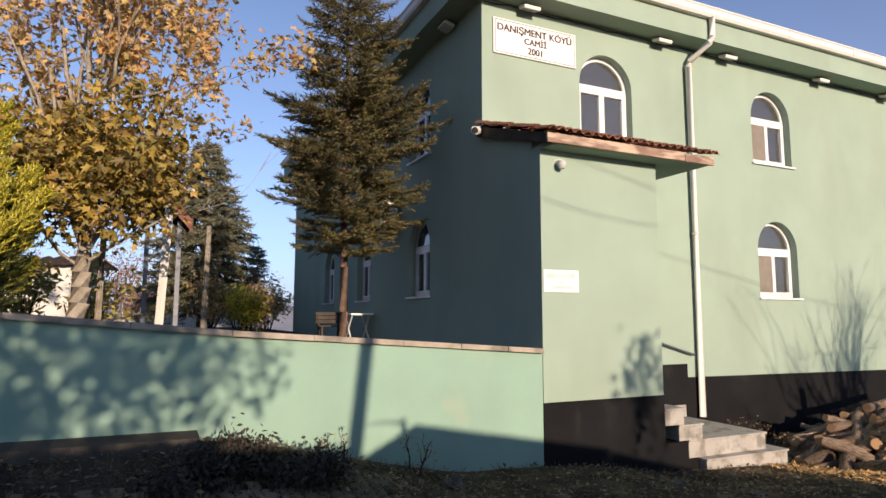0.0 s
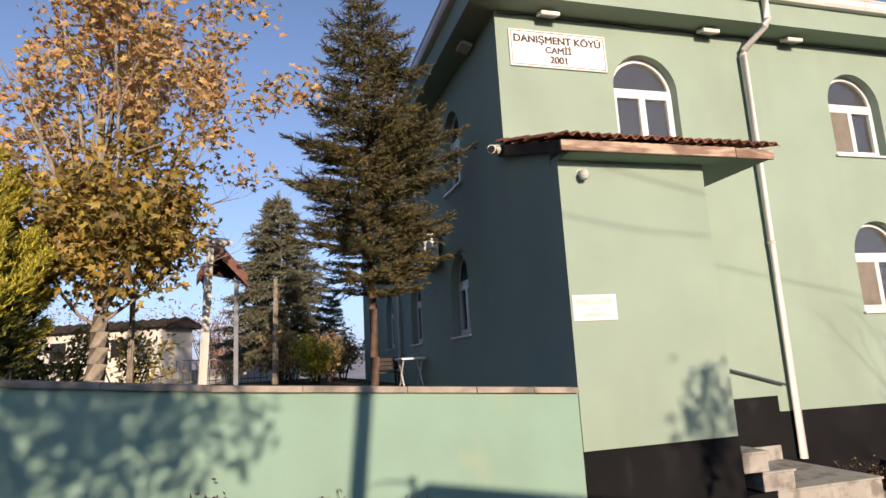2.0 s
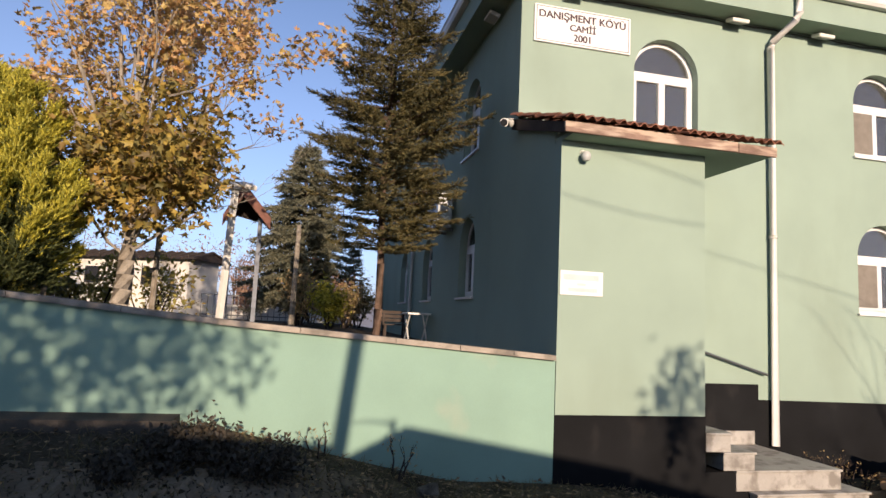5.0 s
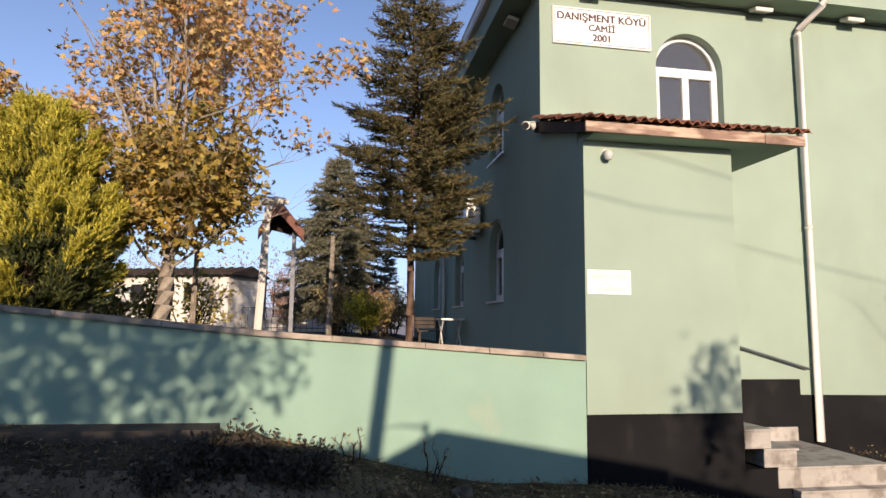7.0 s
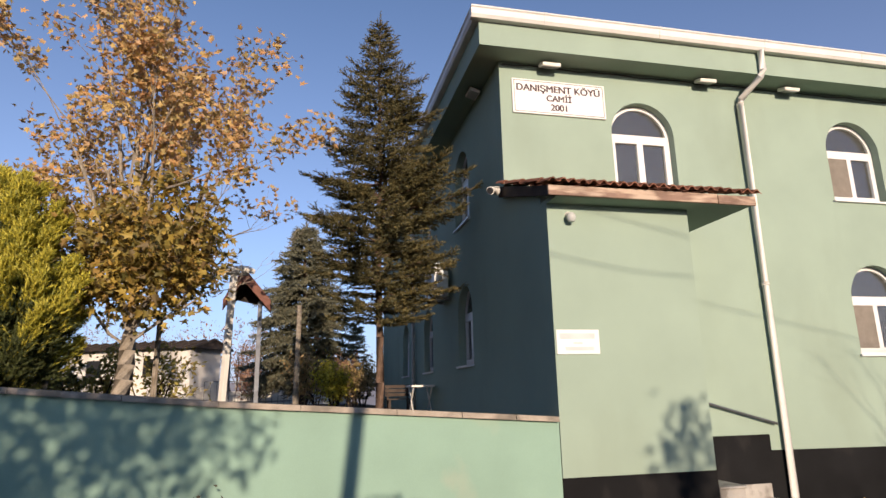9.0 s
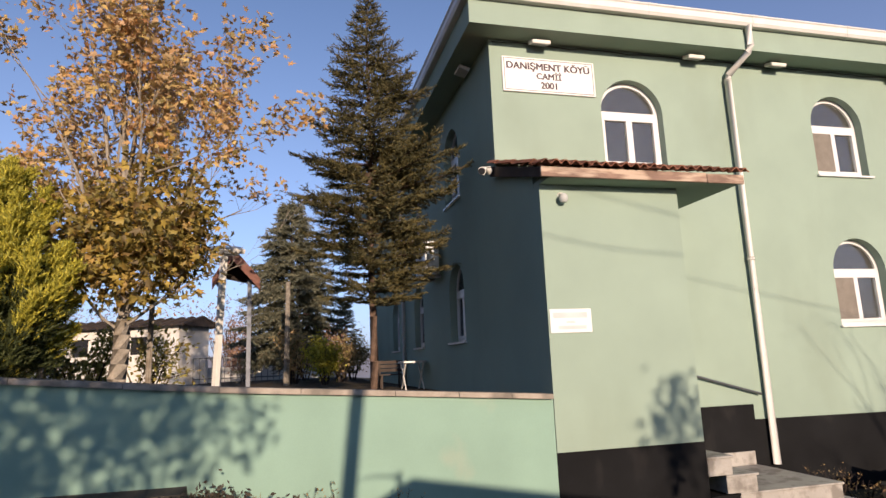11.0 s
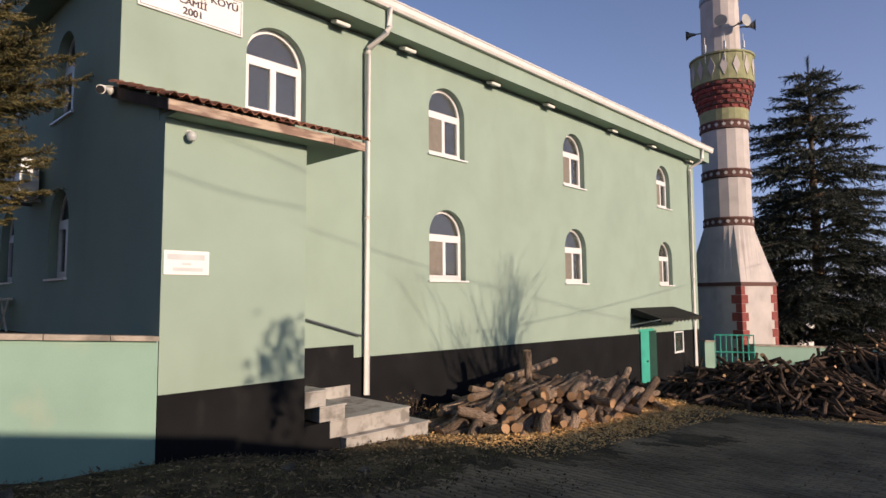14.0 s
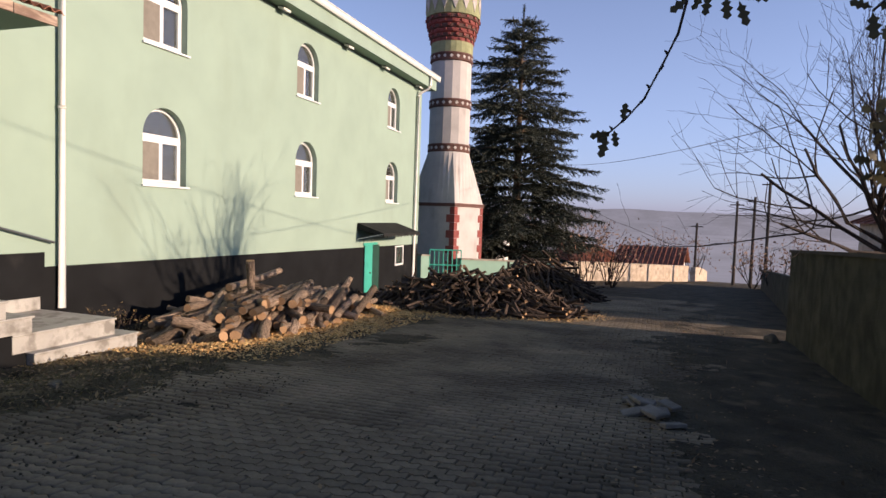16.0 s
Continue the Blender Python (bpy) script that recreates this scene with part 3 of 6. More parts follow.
            q(rev, [(l, sill, 0), (r, sill, 0), (r, sill, reveal), (l, sill, reveal)])
            z = crown
        fill(a, b, z, z1)
    return wall, reveals


front = lambda u, z, d: Vector((u, FY + d, z))
side = lambda u, z, d: Vector((WX + d, u, z))
UP, LOW, HEAD = 5.0, 2.26, 0.97
FRONT_WINDOWS = [(7.85, 9.02, UP), (12.15, 13.32, UP), (12.15, 13.32, LOW), (17.5, 18.64, UP), (17.5, 18.64, LOW), (23.55, 24.66, UP), (23.55, 24.66, LOW)]
SIDE_WINDOWS = [(10.65, 11.72, UP), (10.65, 11.72, LOW), (14.2, 15.28, UP), (14.2, 15.28, LOW), (17.55, 18.65, UP), (17.55, 18.65, LOW)]
DOOR = (21.85, 22.85)
for to_world, u0, u1, wins in ((front, WX, X1, FRONT_WINDOWS), (side, FY, Y1, SIDE_WINDOWS)):
    w, r = arched_wall(to_world, u0, u1, -2.2, TOP, [(a, b, s, s + HEAD) for a, b, s in wins], 0.26)
    part("wall", w, "facade", mosque)
    for one in r:
        part("window_reveal", one, "facade", mosque)
mb = MB()
mb.box(X1 - 0.25, X1, FY + 0.01, Y1, -2.2, TOP)
part("wall", mb, "facade", mosque)
part("wall", MB().box(WX, X1, Y1, Y1 + 0.25, -2.2, TOP), "facade", mosque)
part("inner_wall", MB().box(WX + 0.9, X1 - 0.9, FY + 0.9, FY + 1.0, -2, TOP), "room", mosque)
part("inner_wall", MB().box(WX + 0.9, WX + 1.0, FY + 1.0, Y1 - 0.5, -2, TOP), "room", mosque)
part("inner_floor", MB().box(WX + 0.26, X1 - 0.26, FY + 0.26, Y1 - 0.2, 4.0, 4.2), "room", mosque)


def arch_strip(mb, to_world, mid, rad, width, spring, d0, d1, n=20):
    """A curved bar round the head of a window."""
    for k in range(n):
        a, b = math.pi * k / n, math.pi * (k + 1) / n
        p = lambda t, r, d: to_world(mid - r * math.cos(t), spring + r * math.sin(t), d)
        vs = [p(t, r, d) for t in (a, b) for r in (rad - width, rad) for d in (d0, d1)]
        mb.add(vs, [(0, 1, 3, 2), (4, 6, 7, 5), (0, 4, 5, 1), (2, 3, 7, 6), (0, 2, 6, 4), (1, 5, 7, 3)])


def bar(mb, to_world, u0, u1, z0, z1, d0, d1):
    vs = [to_world(u, z, d) for u in (u0, u1) for z in (z0, z1) for d in (d0, d1)]
    mb.add(vs, [(0, 1, 3, 2), (4, 6, 7, 5), (0, 4, 5, 1), (2, 3, 7, 6), (0, 2, 6, 4), (1, 5, 7, 3)])


def window(to_world, l, r, sill, screened):
    spring, mid, rad = sill + HEAD, (l + r) / 2, (r - l) / 2
    d0, d1, fw = 0.15, 0.21, 0.065
    fr = MB()
    bar(fr, to_world, l, l + fw, sill, spring, d0, d1)
    bar(fr, to_world, r - fw, r, sill, spring, d0, d1)
    bar(fr, to_world, l + fw, r - fw, sill, sill + fw, d0, d1)
    bar(fr, to_world, l + fw, r - fw, spring - 0.06, spring + 0.045, d0 - 0.003, d1)
    arch_strip(fr, to_world, mid, rad, fw, spring, d0, d1)
    w = part("window", fr, "pvc", mosque, "white plastic round-headed window")
    for a, b in ((l + fw, mid), (mid, r - fw)):
        s = MB()
        bar(s, to_world, a, a + 0.055, sill + fw, spring - 0.06, d0 - 0.02, d1 - 0.012)
        bar(s, to_world, b - 0.055, b, sill + fw, spring - 0.06, d0 - 0.02, d1 - 0.012)
        bar(s, to_world, a + 0.055, b - 0.055, sill + fw, sill + fw + 0.055, d0 - 0.02, d1 - 0.012)
        bar(s, to_world, a + 0.055, b - 0.055, spring - 0.115, spring - 0.06, d0 - 0.02, d1 - 0.012)
        part("sash", s, "pvc", w)
        g = MB()
        bar(g, to_world, a + 0.055, b - 0.055, sill + fw + 0.055, spring - 0.115, d0 + 0.02, d0 + 0.026)
        part("pane", g, "glass", w).visible_shadow = False
    if screened:
        s = MB()
        a, b = l + fw + 0.01, mid - 0.02
        bar(s, to_world, a + 0.03, b - 0.03, sill + fw + 0.05, spring - 0.12, d0 - 0.034, d0 - 0.03)
        part("insect_screen", s, "screen", w, "grey-brown insect screen")
    g = MB()
    n = 20
    pts = [to_world(mid - (rad - fw) * math.cos(math.pi * k / n), spring + 0.045 + (rad - fw - 0.045) * math.sin(math.pi * k / n), d0 + 0.02) for k in range(n + 1)]
    g.prism(pts, to_world(0, 0, 0.006) - to_world(0, 0, 0))
    part("fanlight_pane", g, "glass", w).visible_shadow = False
    s = MB()
    bar(s, to_world, l - 0.04, r + 0.06, sill - 0.035, sill, -0.05, 0.15)
    part("sill", s, "pvc", w)


for l, r, s in FRONT_WINDOWS:
    window(front, l, r, s, l > 9)
for l, r, s in SIDE_WINDOWS:
    window(side, l, r, s, False)

# eaves: boxed overhang with soffit, fascia and gutter
OV, SOF, FTOP, GTOP = 0.43, 7.08, 7.47, 7.67
for name, z0, z1, o, mat in (("soffit", SOF, SOF + 0.06, OV, "facade"), ("fascia", SOF - 0.012, FTOP, OV + 0.03, "facade")):
    mb = MB()
    if name == "soffit":
        mb.box(WX - o, X1 + o, FY - o, FY + 0.1, z0, z1)
        mb.box(WX - o, WX + 0.1, FY + 0.1, Y1 + o, z0, z1)
    else:
        mb.box(WX - o, X1 + o, FY - o, FY - o + 0.05, z0, z1)
        mb.box(WX - o, WX - o + 0.05, FY - o + 0.05, Y1 + o, z0, z1)
        mb.box(X1 + o - 0.05, X1 + o, FY - o + 0.05, Y1 + o, z0, z1)
    part(name, mb, mat, mosque)
gut = MB()
prof = [(0.0, 0.0), (0.1, 0.0), (0.13, 0.05), (0.13, 0.15), (0.15, 0.17), (0.15, 0.19), (0.0, 0.19)]
fo = FY - OV - 0.03
gut.prism([(WX - OV - 0.18, fo - a, FTOP + b) for a, b in prof], (X1 - WX + 2 * OV + 0.36, 0, 0))
part("gutter", gut, "gutter", mosque, "white box gutter along the eaves")
gut = MB()
xo = WX - OV - 0.03
gut.prism([(xo - a, fo, FTOP + b) for a, b in prof], (0, Y1 - FY + 2 * OV, 0))
part("gutter", gut, "gutter", mosque)
for k in range(11):
    x = WX + 0.6 + k * 2.05
    part("gutter_joint", MB().prism([(x, fo - a * 1.05, FTOP - 0.006 + b * 1.03) for a, b in prof], (0.05, 0, 0)), "gutter", mosque)
roof = MB()
e = OV + 0.06
cx0, cx1, cy = WX + 7.0, X1 - 7.0, (FY + Y1) / 2
z0 = GTOP - 0.05
roof.add([(WX - e, FY - e, z0), (X1 + e, FY - e, z0), (X1 + e, Y1 + e, z0), (WX - e, Y1 + e, z0), (cx0, cy, z0 + 1.9), (cx1, cy, z0 + 1.9)],
         [(0, 1, 5, 4), (1, 2, 5), (2, 3, 4, 5), (3, 0, 4), (0, 3, 2, 1)])
part("roof", roof, "far_tile", mosque, "low hipped red tile roof")

# vestibule
VX, VY = 7.95, 6.95
SOFV = 4.13
vest = thing("entrance_porch", "pale green block porch under a tiled lean-to roof", "porch", at=(7, 7.8, 0))
part("wall", MB().box(WX, VX, VY, VY + 0.2, -0.6, SOFV), "facade", vest)
part("wall", MB().prism([(WX, VY + 0.2, -0.6), (WX, FY, -0.6), (WX, FY, 4.72), (WX, VY + 0.2, 4.3), (WX, VY + 0.2, SOFV)], (0.2, 0, 0)), "facade", vest)
part("wall", MB().box(VX - 0.2, VX, VY + 0.2, FY, -0.6, SOFV - 0.002), "facade", vest)
part("plinth", MB().box(WX - 0.004, VX + 0.004, VY - 0.006, VY + 0.1, -0.6, 0.77), "plinth", vest, "black painted plinth")
mb = MB()
mb.prism([(VX + 0.004, FY - 0.006, -0.8), (X1, FY - 0.006, -2.0), (X1, FY - 0.006, 0.6), (10.12, FY - 0.006, 0.79), (10.12, FY - 0.006, 1.03), (VX + 0.004, FY - 0.006, 1.03)], (0, 0.005, 0))
part("plinth", mb, "plinth", mosque, "black painted plinth")
RX0, RX1, RY = 5.8, 8.74, 6.6
part("soffit", MB().box(WX + 0.01, RX1 - 0.02, RY + 0.05, FY - 0.01, SOFV, SOFV + 0.06), "facade", vest)
mb = MB()
mb.box(RX0, RX1 - 0.55, RY, RY + 0.04, SOFV - 0.0, SOFV + 0.13, bevel=0.006)
part("fascia_board", mb, "wood", vest, "weathered red-brown fascia board")
mb = MB().box(RX1 - 0.545, RX1 + 0.03, RY - 0.004, RY + 0.036, SOFV - 0.005, SOFV + 0.12, bevel=0.006)
part("fascia_board", mb, "wood", vest, "short lighter length of fascia board")
# side boards under the tiles
rz0, rz1 = SOFV + 0.14, 4.92
for x in (RX0 + 0.01, RX1 - 0.05):
    mb = MB()
    mb.prism([(x, RY + 0.045, SOFV + 0.0), (x, FY, rz1 - 0.2), (x, FY, rz1 - 0.03), (x, RY + 0.045, rz0 - 0.01)], (0.04, 0, 0))
    part("barge_board", mb, "dark_wood", vest, "dark timber side board")
# clay pan tiles
slope = math.atan2(rz1 - rz0, FY - RY)
cols, rows_ = 22, 6
tw = (RX1 + 0.04 - (RX0 - 0.06)) / cols
tl = math.hypot(rz1 - rz0, FY - RY + 0.06) / rows_
prof = [(-tw * 0.5, 0.0), (-tw * 0.36, 0.004), (-tw * 0.22, 0.03), (-tw * 0.05, 0.045), (tw * 0.12, 0.04), (tw * 0.27, 0.015), (tw * 0.4, 0.002), (tw * 0.52, 0.0)]
tile = MB()
vs = [(a, 0, b + 0.02) for a, b in prof] + [(a, tl + 0.04, b) for a, b in prof] + [(a, 0, b + 0.004) for a, b in prof]
k = len(prof)
tile.add(vs, [(i, i + 1, k + i + 1, k + i) for i in range(k - 1)] + [(i + 1, i, 2 * k + i, 2 * k + i + 1) for i in range(k - 1)])
tile_mesh = None
rng = np.random.default_rng(4)
for j in range(rows_):
    for i in range(cols):
        if tile_mesh is None:
            ob = part("roof_tile", tile, "tile", vest, smooth=True)
            tile_mesh = ob.data
        else:
            ob = under(new("roof_tile", tile_mesh), vest)
        yy, zz = RY - 0.08 + j * tl * math.cos(slope), rz0 - 0.01 + j * tl * math.sin(slope)
        ob.matrix_basis = pose(RX0 - 0.04 + (i + 0.5) * tw + rng.uniform(-0.006, 0.006), yy + rng.uniform(-0.012, 0.012), zz + rng.uniform(-0.004, 0.008),
                               math.degrees(slope) + rng.uniform(-1.5, 1.5), rng.uniform(-2, 2), rng.uniform(-1.5, 1.5))
        ob.matrix_parent_inverse = Matrix.Translation(vest.location).inverted()

# marble steps
steps = thing("porch_steps", "grey-white marble steps climbing to the porch door", "steps", at=(9, 7.7, -0.35))
for a, b, z0, z1, y in ((8.62, 10.34, -0.6, -0.16, 6.84), (8.42, 10.03, -0.16, 0.1, 6.97), (8.22, 8.68, 0.1, 0.33, 6.95), (7.965, 8.33, 0.33, 0.57, 6.95)):
    part("step", MB().box(a, b, y, FY - 0.01, z0, z1 - 0.03, bevel=0.006), "marble", steps)
    part("tread", MB().box(a - 0.01, b + 0.02, y - 0.02, FY - 0.012, z1 - 0.03, z1, bevel=0.006), "marble", steps)
part("step_base", MB().box(VX + 0.006, 8.67, VY + 0.03, FY - 0.02, -0.8, 0.08), "plinth", steps, "black painted base under the steps")
part("skirting", MB().box(8.7, 10.02, FY - 0.04, FY - 0.006, 0.1, 0.31, bevel=0.005), "marble", steps)
mb = MB().tube([(9.02, FY - 0.07, 1.53), (10.24, FY - 0.07, 1.19)], 0.022)
mb.tube([(9.4, FY - 0.07, 1.425), (9.4, FY + 0.01, 1.425)], 0.012, 6)
mb.tube([(10.1, FY - 0.07, 1.23), (10.1, FY + 0.01, 1.23)], 0.012, 6)
solo("handrail", mb, "steel", "short sloping steel handrail fixed to the wall", "handrail")

# garden wall
CAPZ = lambda x: 1.47 + (5.87 - x) * 0.068 if x > 2.05 else 1.73 + (2.05 - x) * 0.09
gw = thing("garden_wall", "rendered pale green garden wall with a stone coping", "wall", at=(2, 7, 0.3))
xs = [-9, -6, -3, 0, 2.05, 5.9]
mb = MB()
for a, b in zip(xs, xs[1:]):
    mb.prism([(a, VY, -0.6), (b - 0.0, VY, -0.6), (b, VY, CAPZ(b) - 0.06), (a, VY, CAPZ(a) - 0.06)], (0, 0.2, 0))
part("wall", mb, "fence", gw)
cuts = [-9, -7.4, -5.9, -4.3, -2.8, -1.4, 0.05, 1.1, 2.05, 2.9, 3.95, 4.7, 5.35, 5.885]
rng = np.random.default_rng(9)
for a, b in zip(cuts, cuts[1:]):
    mb = MB()
    j = rng.uniform(-0.012, 0.012)
    za, zb = CAPZ(a + 0.001), CAPZ(b)
    mb.prism([(a + 0.003, VY - 0.06 + j, za - 0.06), (b - 0.003, VY - 0.06 + j, zb - 0.06), (b - 0.003, VY - 0.05 + j, zb), (a + 0.003, VY - 0.05 + j, za)], (0, 0.3, 0))
    part("coping_stone", mb, "stone", gw)
mb = MB()
mb.prism([(-9, 5.9, -0.3), (1.9, 6.1, -0.3), (1.75, 6.1, 0.52), (-9, 5.9, 0.55)], (0, 0.45, 0))
mb.prism([(-9, 6.36, -0.3), (1.85, 6.5, -0.3), (1.75, 6.5, 0.74), (-9, 6.36, 0.8)], (0, 0.5, 0))
solo("concrete_ledge", mb, "concrete", "rough concrete ledge at the foot of the garden wall", "ledge", kind="structure")

# ---- fittings on the mosque ----
def text_mesh(body, size):
    cu = bpy.data.curves.new("lettering", "FONT")
    cu.body, cu.size, cu.align_x, cu.align_y, cu.extrude, cu.offset = body, size, "CENTER", "CENTER", 0.002, 0.0
    ob = new("lettering", cu)
    me = bpy.data.meshes.new_from_object(ob.evaluated_get(bpy.context.evaluated_depsgraph_get()))
    bpy.data.objects.remove(ob)
    mb = MB()
    for k in range(3):                      # heavy strokes: the letter drawn thrice, a little apart
        mb.add([v.co + Vector(((k - 1) * size * 0.035, (k % 2) * size * 0.03, k * 0.0004)) for v in me.vertices], [tuple(q.vertices) for q in me.polygons])
    return mb


sign = thing("name_sign", "white enamel name sign with dark lettering on the facade", "sign", at=(6.94, FY, 6.5))
SX0, SX1, SZ0, SZ1 = 6.11, 7.76, 6.18, 6.79
part("panel", MB().box(SX0, SX1, FY - 0.035, FY - 0.004, SZ0, SZ1, bevel=0.006), "sign", sign)
for a, b, c, d in ((SX0 + .03, SX1 - .03, SZ0 + .025, SZ0 + .037), (SX0 + .03, SX1 - .03, SZ1 - .037, SZ1 - .025), (SX0 + .03, SX0 + .042, SZ0 + .04, SZ1 - .04), (SX1 - .042, SX1 - .03, SZ0 + .04, SZ1 - .04)):
    part("border_line", MB().box(a, b, FY - 0.038, FY - 0.0355, c, d), "metal", sign)
for body, size, z in (("DANIŞMENT KÖYÜ", 0.17, 6.63), ("CAMİİ", 0.15, 6.465), ("2001", 0.16, 6.305)):
    ob = part("lettering", text_mesh(body, size), "ink", sign)
    ob.matrix_basis = pose(6.925, FY - 0.038, z, 90, 0, 0)

plate = thing("street_plate", "small white street plate with faded writing", "sign", at=(6.2, VY, 2.35))
part("panel", MB().box(5.93, 6.5, VY - 0.014, VY - 0.002, 2.2, 2.5, bevel=0.004), "sign", plate)
for a, b, z, h in ((5.97, 6.44, 2.385, 0.07), (6.15, 6.27, 2.32, 0.03), (6.04, 6.42, 2.245, 0.045)):
    part("writing_bar", MB().box(a, b, VY - 0.0165, VY - 0.0145, z, z + h), "faded", plate)


def downpipe(x):
    t = thing("downpipe", "white round downpipe fixed to the green facade", "pipe", "downpipes", at=(x, FY - 0.08, 0.1))
    yw, yg = FY - 0.085, fo - 0.07
    foot = 0.09 if x < 15 else -0.9
    pts = [(x, yw, foot), (x, yw, 6.66), (x + 0.02, yw - 0.02, 6.76), (x + 0.16, yg + 0.05, 7.02), (x + 0.18, yg, 7.12), (x + 0.18, yg, FTOP + 0.02)]
    part("pipe", MB().tube(pts, 0.06, 12), "gutter", t, smooth=True)
    for z in ((3.4, 6.63) if x < 15 else (2.5, 5.5)):
        part("pipe_clip", MB().tube([(x, yw, z), (x, yw, z + 0.05)], 0.068, 12), "gutter", t)
        part("pipe_bracket", MB().box(x - 0.015, x + 0.015, yw, FY + 0.01, z + 0.01, z + 0.04), "gutter", t)


downpipe(10.37)
downpipe(26.35)
sp = thing("downpipe", "white downpipe on the shaded side wall", "pipe", "downpipes", at=(WX - 0.08, 16.4, 1.3))
part("pipe", MB().tube([(WX - 0.08, 16.4, 1.28), (WX - 0.08, 16.4, 7.06)], 0.055, 10), "gutter", sp, smooth=True)


def floodlight(x, y, z, rz=0.0):
    t = thing("floodlight", "slim white LED floodlight under the eaves", "lamp", "eaves floodlights", at=(x, y, z))
    m = pose(x, y, z, 0, 0, rz)
    q = MB().box(-0.16, 0.16, -0.1, 0.1, -0.03, 0.03, m @ pose(0, 0, 0, 18), bevel=0.01)
    part("housing", q, "ivory", t)
    part("lens", MB().box(-0.14, 0.14, -0.085, 0.085, -0.036, -0.031, m @ pose(0, 0, 0, 18)), "lens", t)
    part("bracket", MB().box(-0.04, 0.04, 0.02, 0.06, 0.0, SOF - z + 0.002, m), "dark", t)


for x in (6.74, 9.66, 11.38, 14.22, 16.6, 20.14, 22.93, 26.2):
    floodlight(x, FY - 0.16, 7.005)
for y in (9.6, 13.2, 17.0):
    floodlight(WX - 0.16, y, 7.005, 90)
cable = MB()
xs_ = np.linspace(WX + 0.05, 26.2, 90)
cable.tube([(x, FY - 0.02, 7.035 + 0.012 * math.sin(x * 5) + 0.01 * math.sin(x * 11)) for x in xs_], 0.009, 5)
solo("lamp_cable", cable, "dark", "black lamp cable run along the wall under the eaves", "cable")

cam_t = thing("security_camera", "white bullet security camera on the porch corner", "camera", at=(5.72, 8.45, 4.81))
part("body", MB().tube([(5.53, 8.1, 4.66), (5.72, 8.38, 4.76)], [0.062, 0.066], 12), "ivory", cam_t, smooth=True)
part("hood", MB().box(-0.055, 0.055, -0.02, 0.26, 0.05, 0.062, look((5.6, 8.2, 4.69), (5.72, 8.38, 4.76)) @ pose(0, 0, 0, -90)), "ivory", cam_t)
part("lens", MB().tube([(5.515, 8.078, 4.652), (5.53, 8.1, 4.66)], 0.05, 12), "dark", cam_t)
part("arm", MB().tube([(5.7, 8.36, 4.75), (5.8, 8.5, 4.78), (5.93, 8.59, 4.78)], 0.02, 8), "ivory", cam_t)

lamp = thing("globe_lamp", "small bare globe lamp on the porch wall", "lamp", at=(6.2, VY, 3.95))
part("base", MB().tube([(6.2, VY + 0.01, 3.98), (6.2, VY - 0.06, 3.97)], [0.05, 0.035], 10), "ivory", lamp)
mb = MB().lathe(6.2, VY - 0.09, [(0.005, 3.86), (0.04, 3.87), (0.062, 3.91), (0.06, 3.95), (0.035, 3.985), (0.01, 3.99)], 14)
part("globe", mb, "lens", lamp, smooth=True)

ac = thing("air_conditioner", "white outdoor air conditioner on the shaded side wall", "air conditioner", at=(WX - 0.2, 13.4, 3.9))
part("case", MB().box(WX - 0.38, WX - 0.08, 12.15, 13.15, 3.72, 4.42, bevel=0.015), "ac", ac)
part("fan_grille", MB().tube([(WX - 0.39, 12.78, 4.07), (WX - 0.378, 12.78, 4.07)], 0.26, 20), "metal", ac)
for y in (12.35, 12.95):
    part("bracket", MB().box(WX - 0.38, WX + 0.01, y - 0.02, y + 0.02, 3.66, 3.725), "metal", ac)

bench = thing("garden_table", "white metal folding table beside the mosque wall", "table", at=(5.3, 14.0, 1.3))
part("top", MB().box(5.3, 5.84, 13.7, 14.5, 1.9, 1.945, bevel=0.01), "ivory", bench)
for x in (5.36, 5.78):
    part("leg", MB().tube([(x, 13.78, 1.28), (x, 14.4, 1.91)], 0.018, 6), "ivory", bench)
    part("leg", MB().tube([(x, 14.4, 1.28), (x, 13.78, 1.91)], 0.018, 6), "ivory", bench)
seat = thing("garden_bench", "dark slatted bench beside the mosque wall", "bench", at=(5.3, 15.4, 1.3))
for k in range(4):
    part("slat", MB().box(4.95, 5.6, 15.2 + k * 0.1, 15.28 + k * 0.1, 1.62, 1.65), "dark_wood", seat)
for k in range(3):
    part("slat", MB().box(4.95, 5.6, 15.62, 15.65, 1.7 + k * 0.1, 1.78 + k * 0.1), "dark_wood", seat)
for x in (5.0, 5.5):
    part("leg", MB().box(x, x + 0.05, 15.22, 15.27, 1.28, 1.62), "dark_wood", seat)
    part("leg", MB().box(x, x + 0.05, 15.6, 15.62, 1.28, 1.98), "dark_wood", seat)

# basement door, awning, small window at the far end
bd = thing("basement_door", "teal painted double steel door standing half open in the plinth", "door", at=(22.3, FY, -1.0))
part("leaf", MB().box(DOOR[0], DOOR[0] + 0.6, FY - 0.06, FY - 0.02, -1.2, 0.72, bevel=0.008), "teal", bd)
part("frame", MB().box(DOOR[0] - 0.06, DOOR[1] + 0.06, FY - 0.03, FY - 0.008, 0.72, 0.8), "teal", bd)
# flat dark panel stands in for the shade inside the open half
part("shaded_opening_panel", MB().box(DOOR[0] + 0.6, DOOR[1] + 0.25, FY - 0.016, FY - 0.008, -1.2, 0.715), "reveal", bd)
part("handle", MB().tube([(22.25, FY - 0.06, -0.25), (22.25, FY - 0.11, -0.25)], 0.03, 8), "steel", bd)
aw = thing("door_awning", "dark scalloped sheet awning over the basement door", "awning", at=(23, 8.2, 1.2))
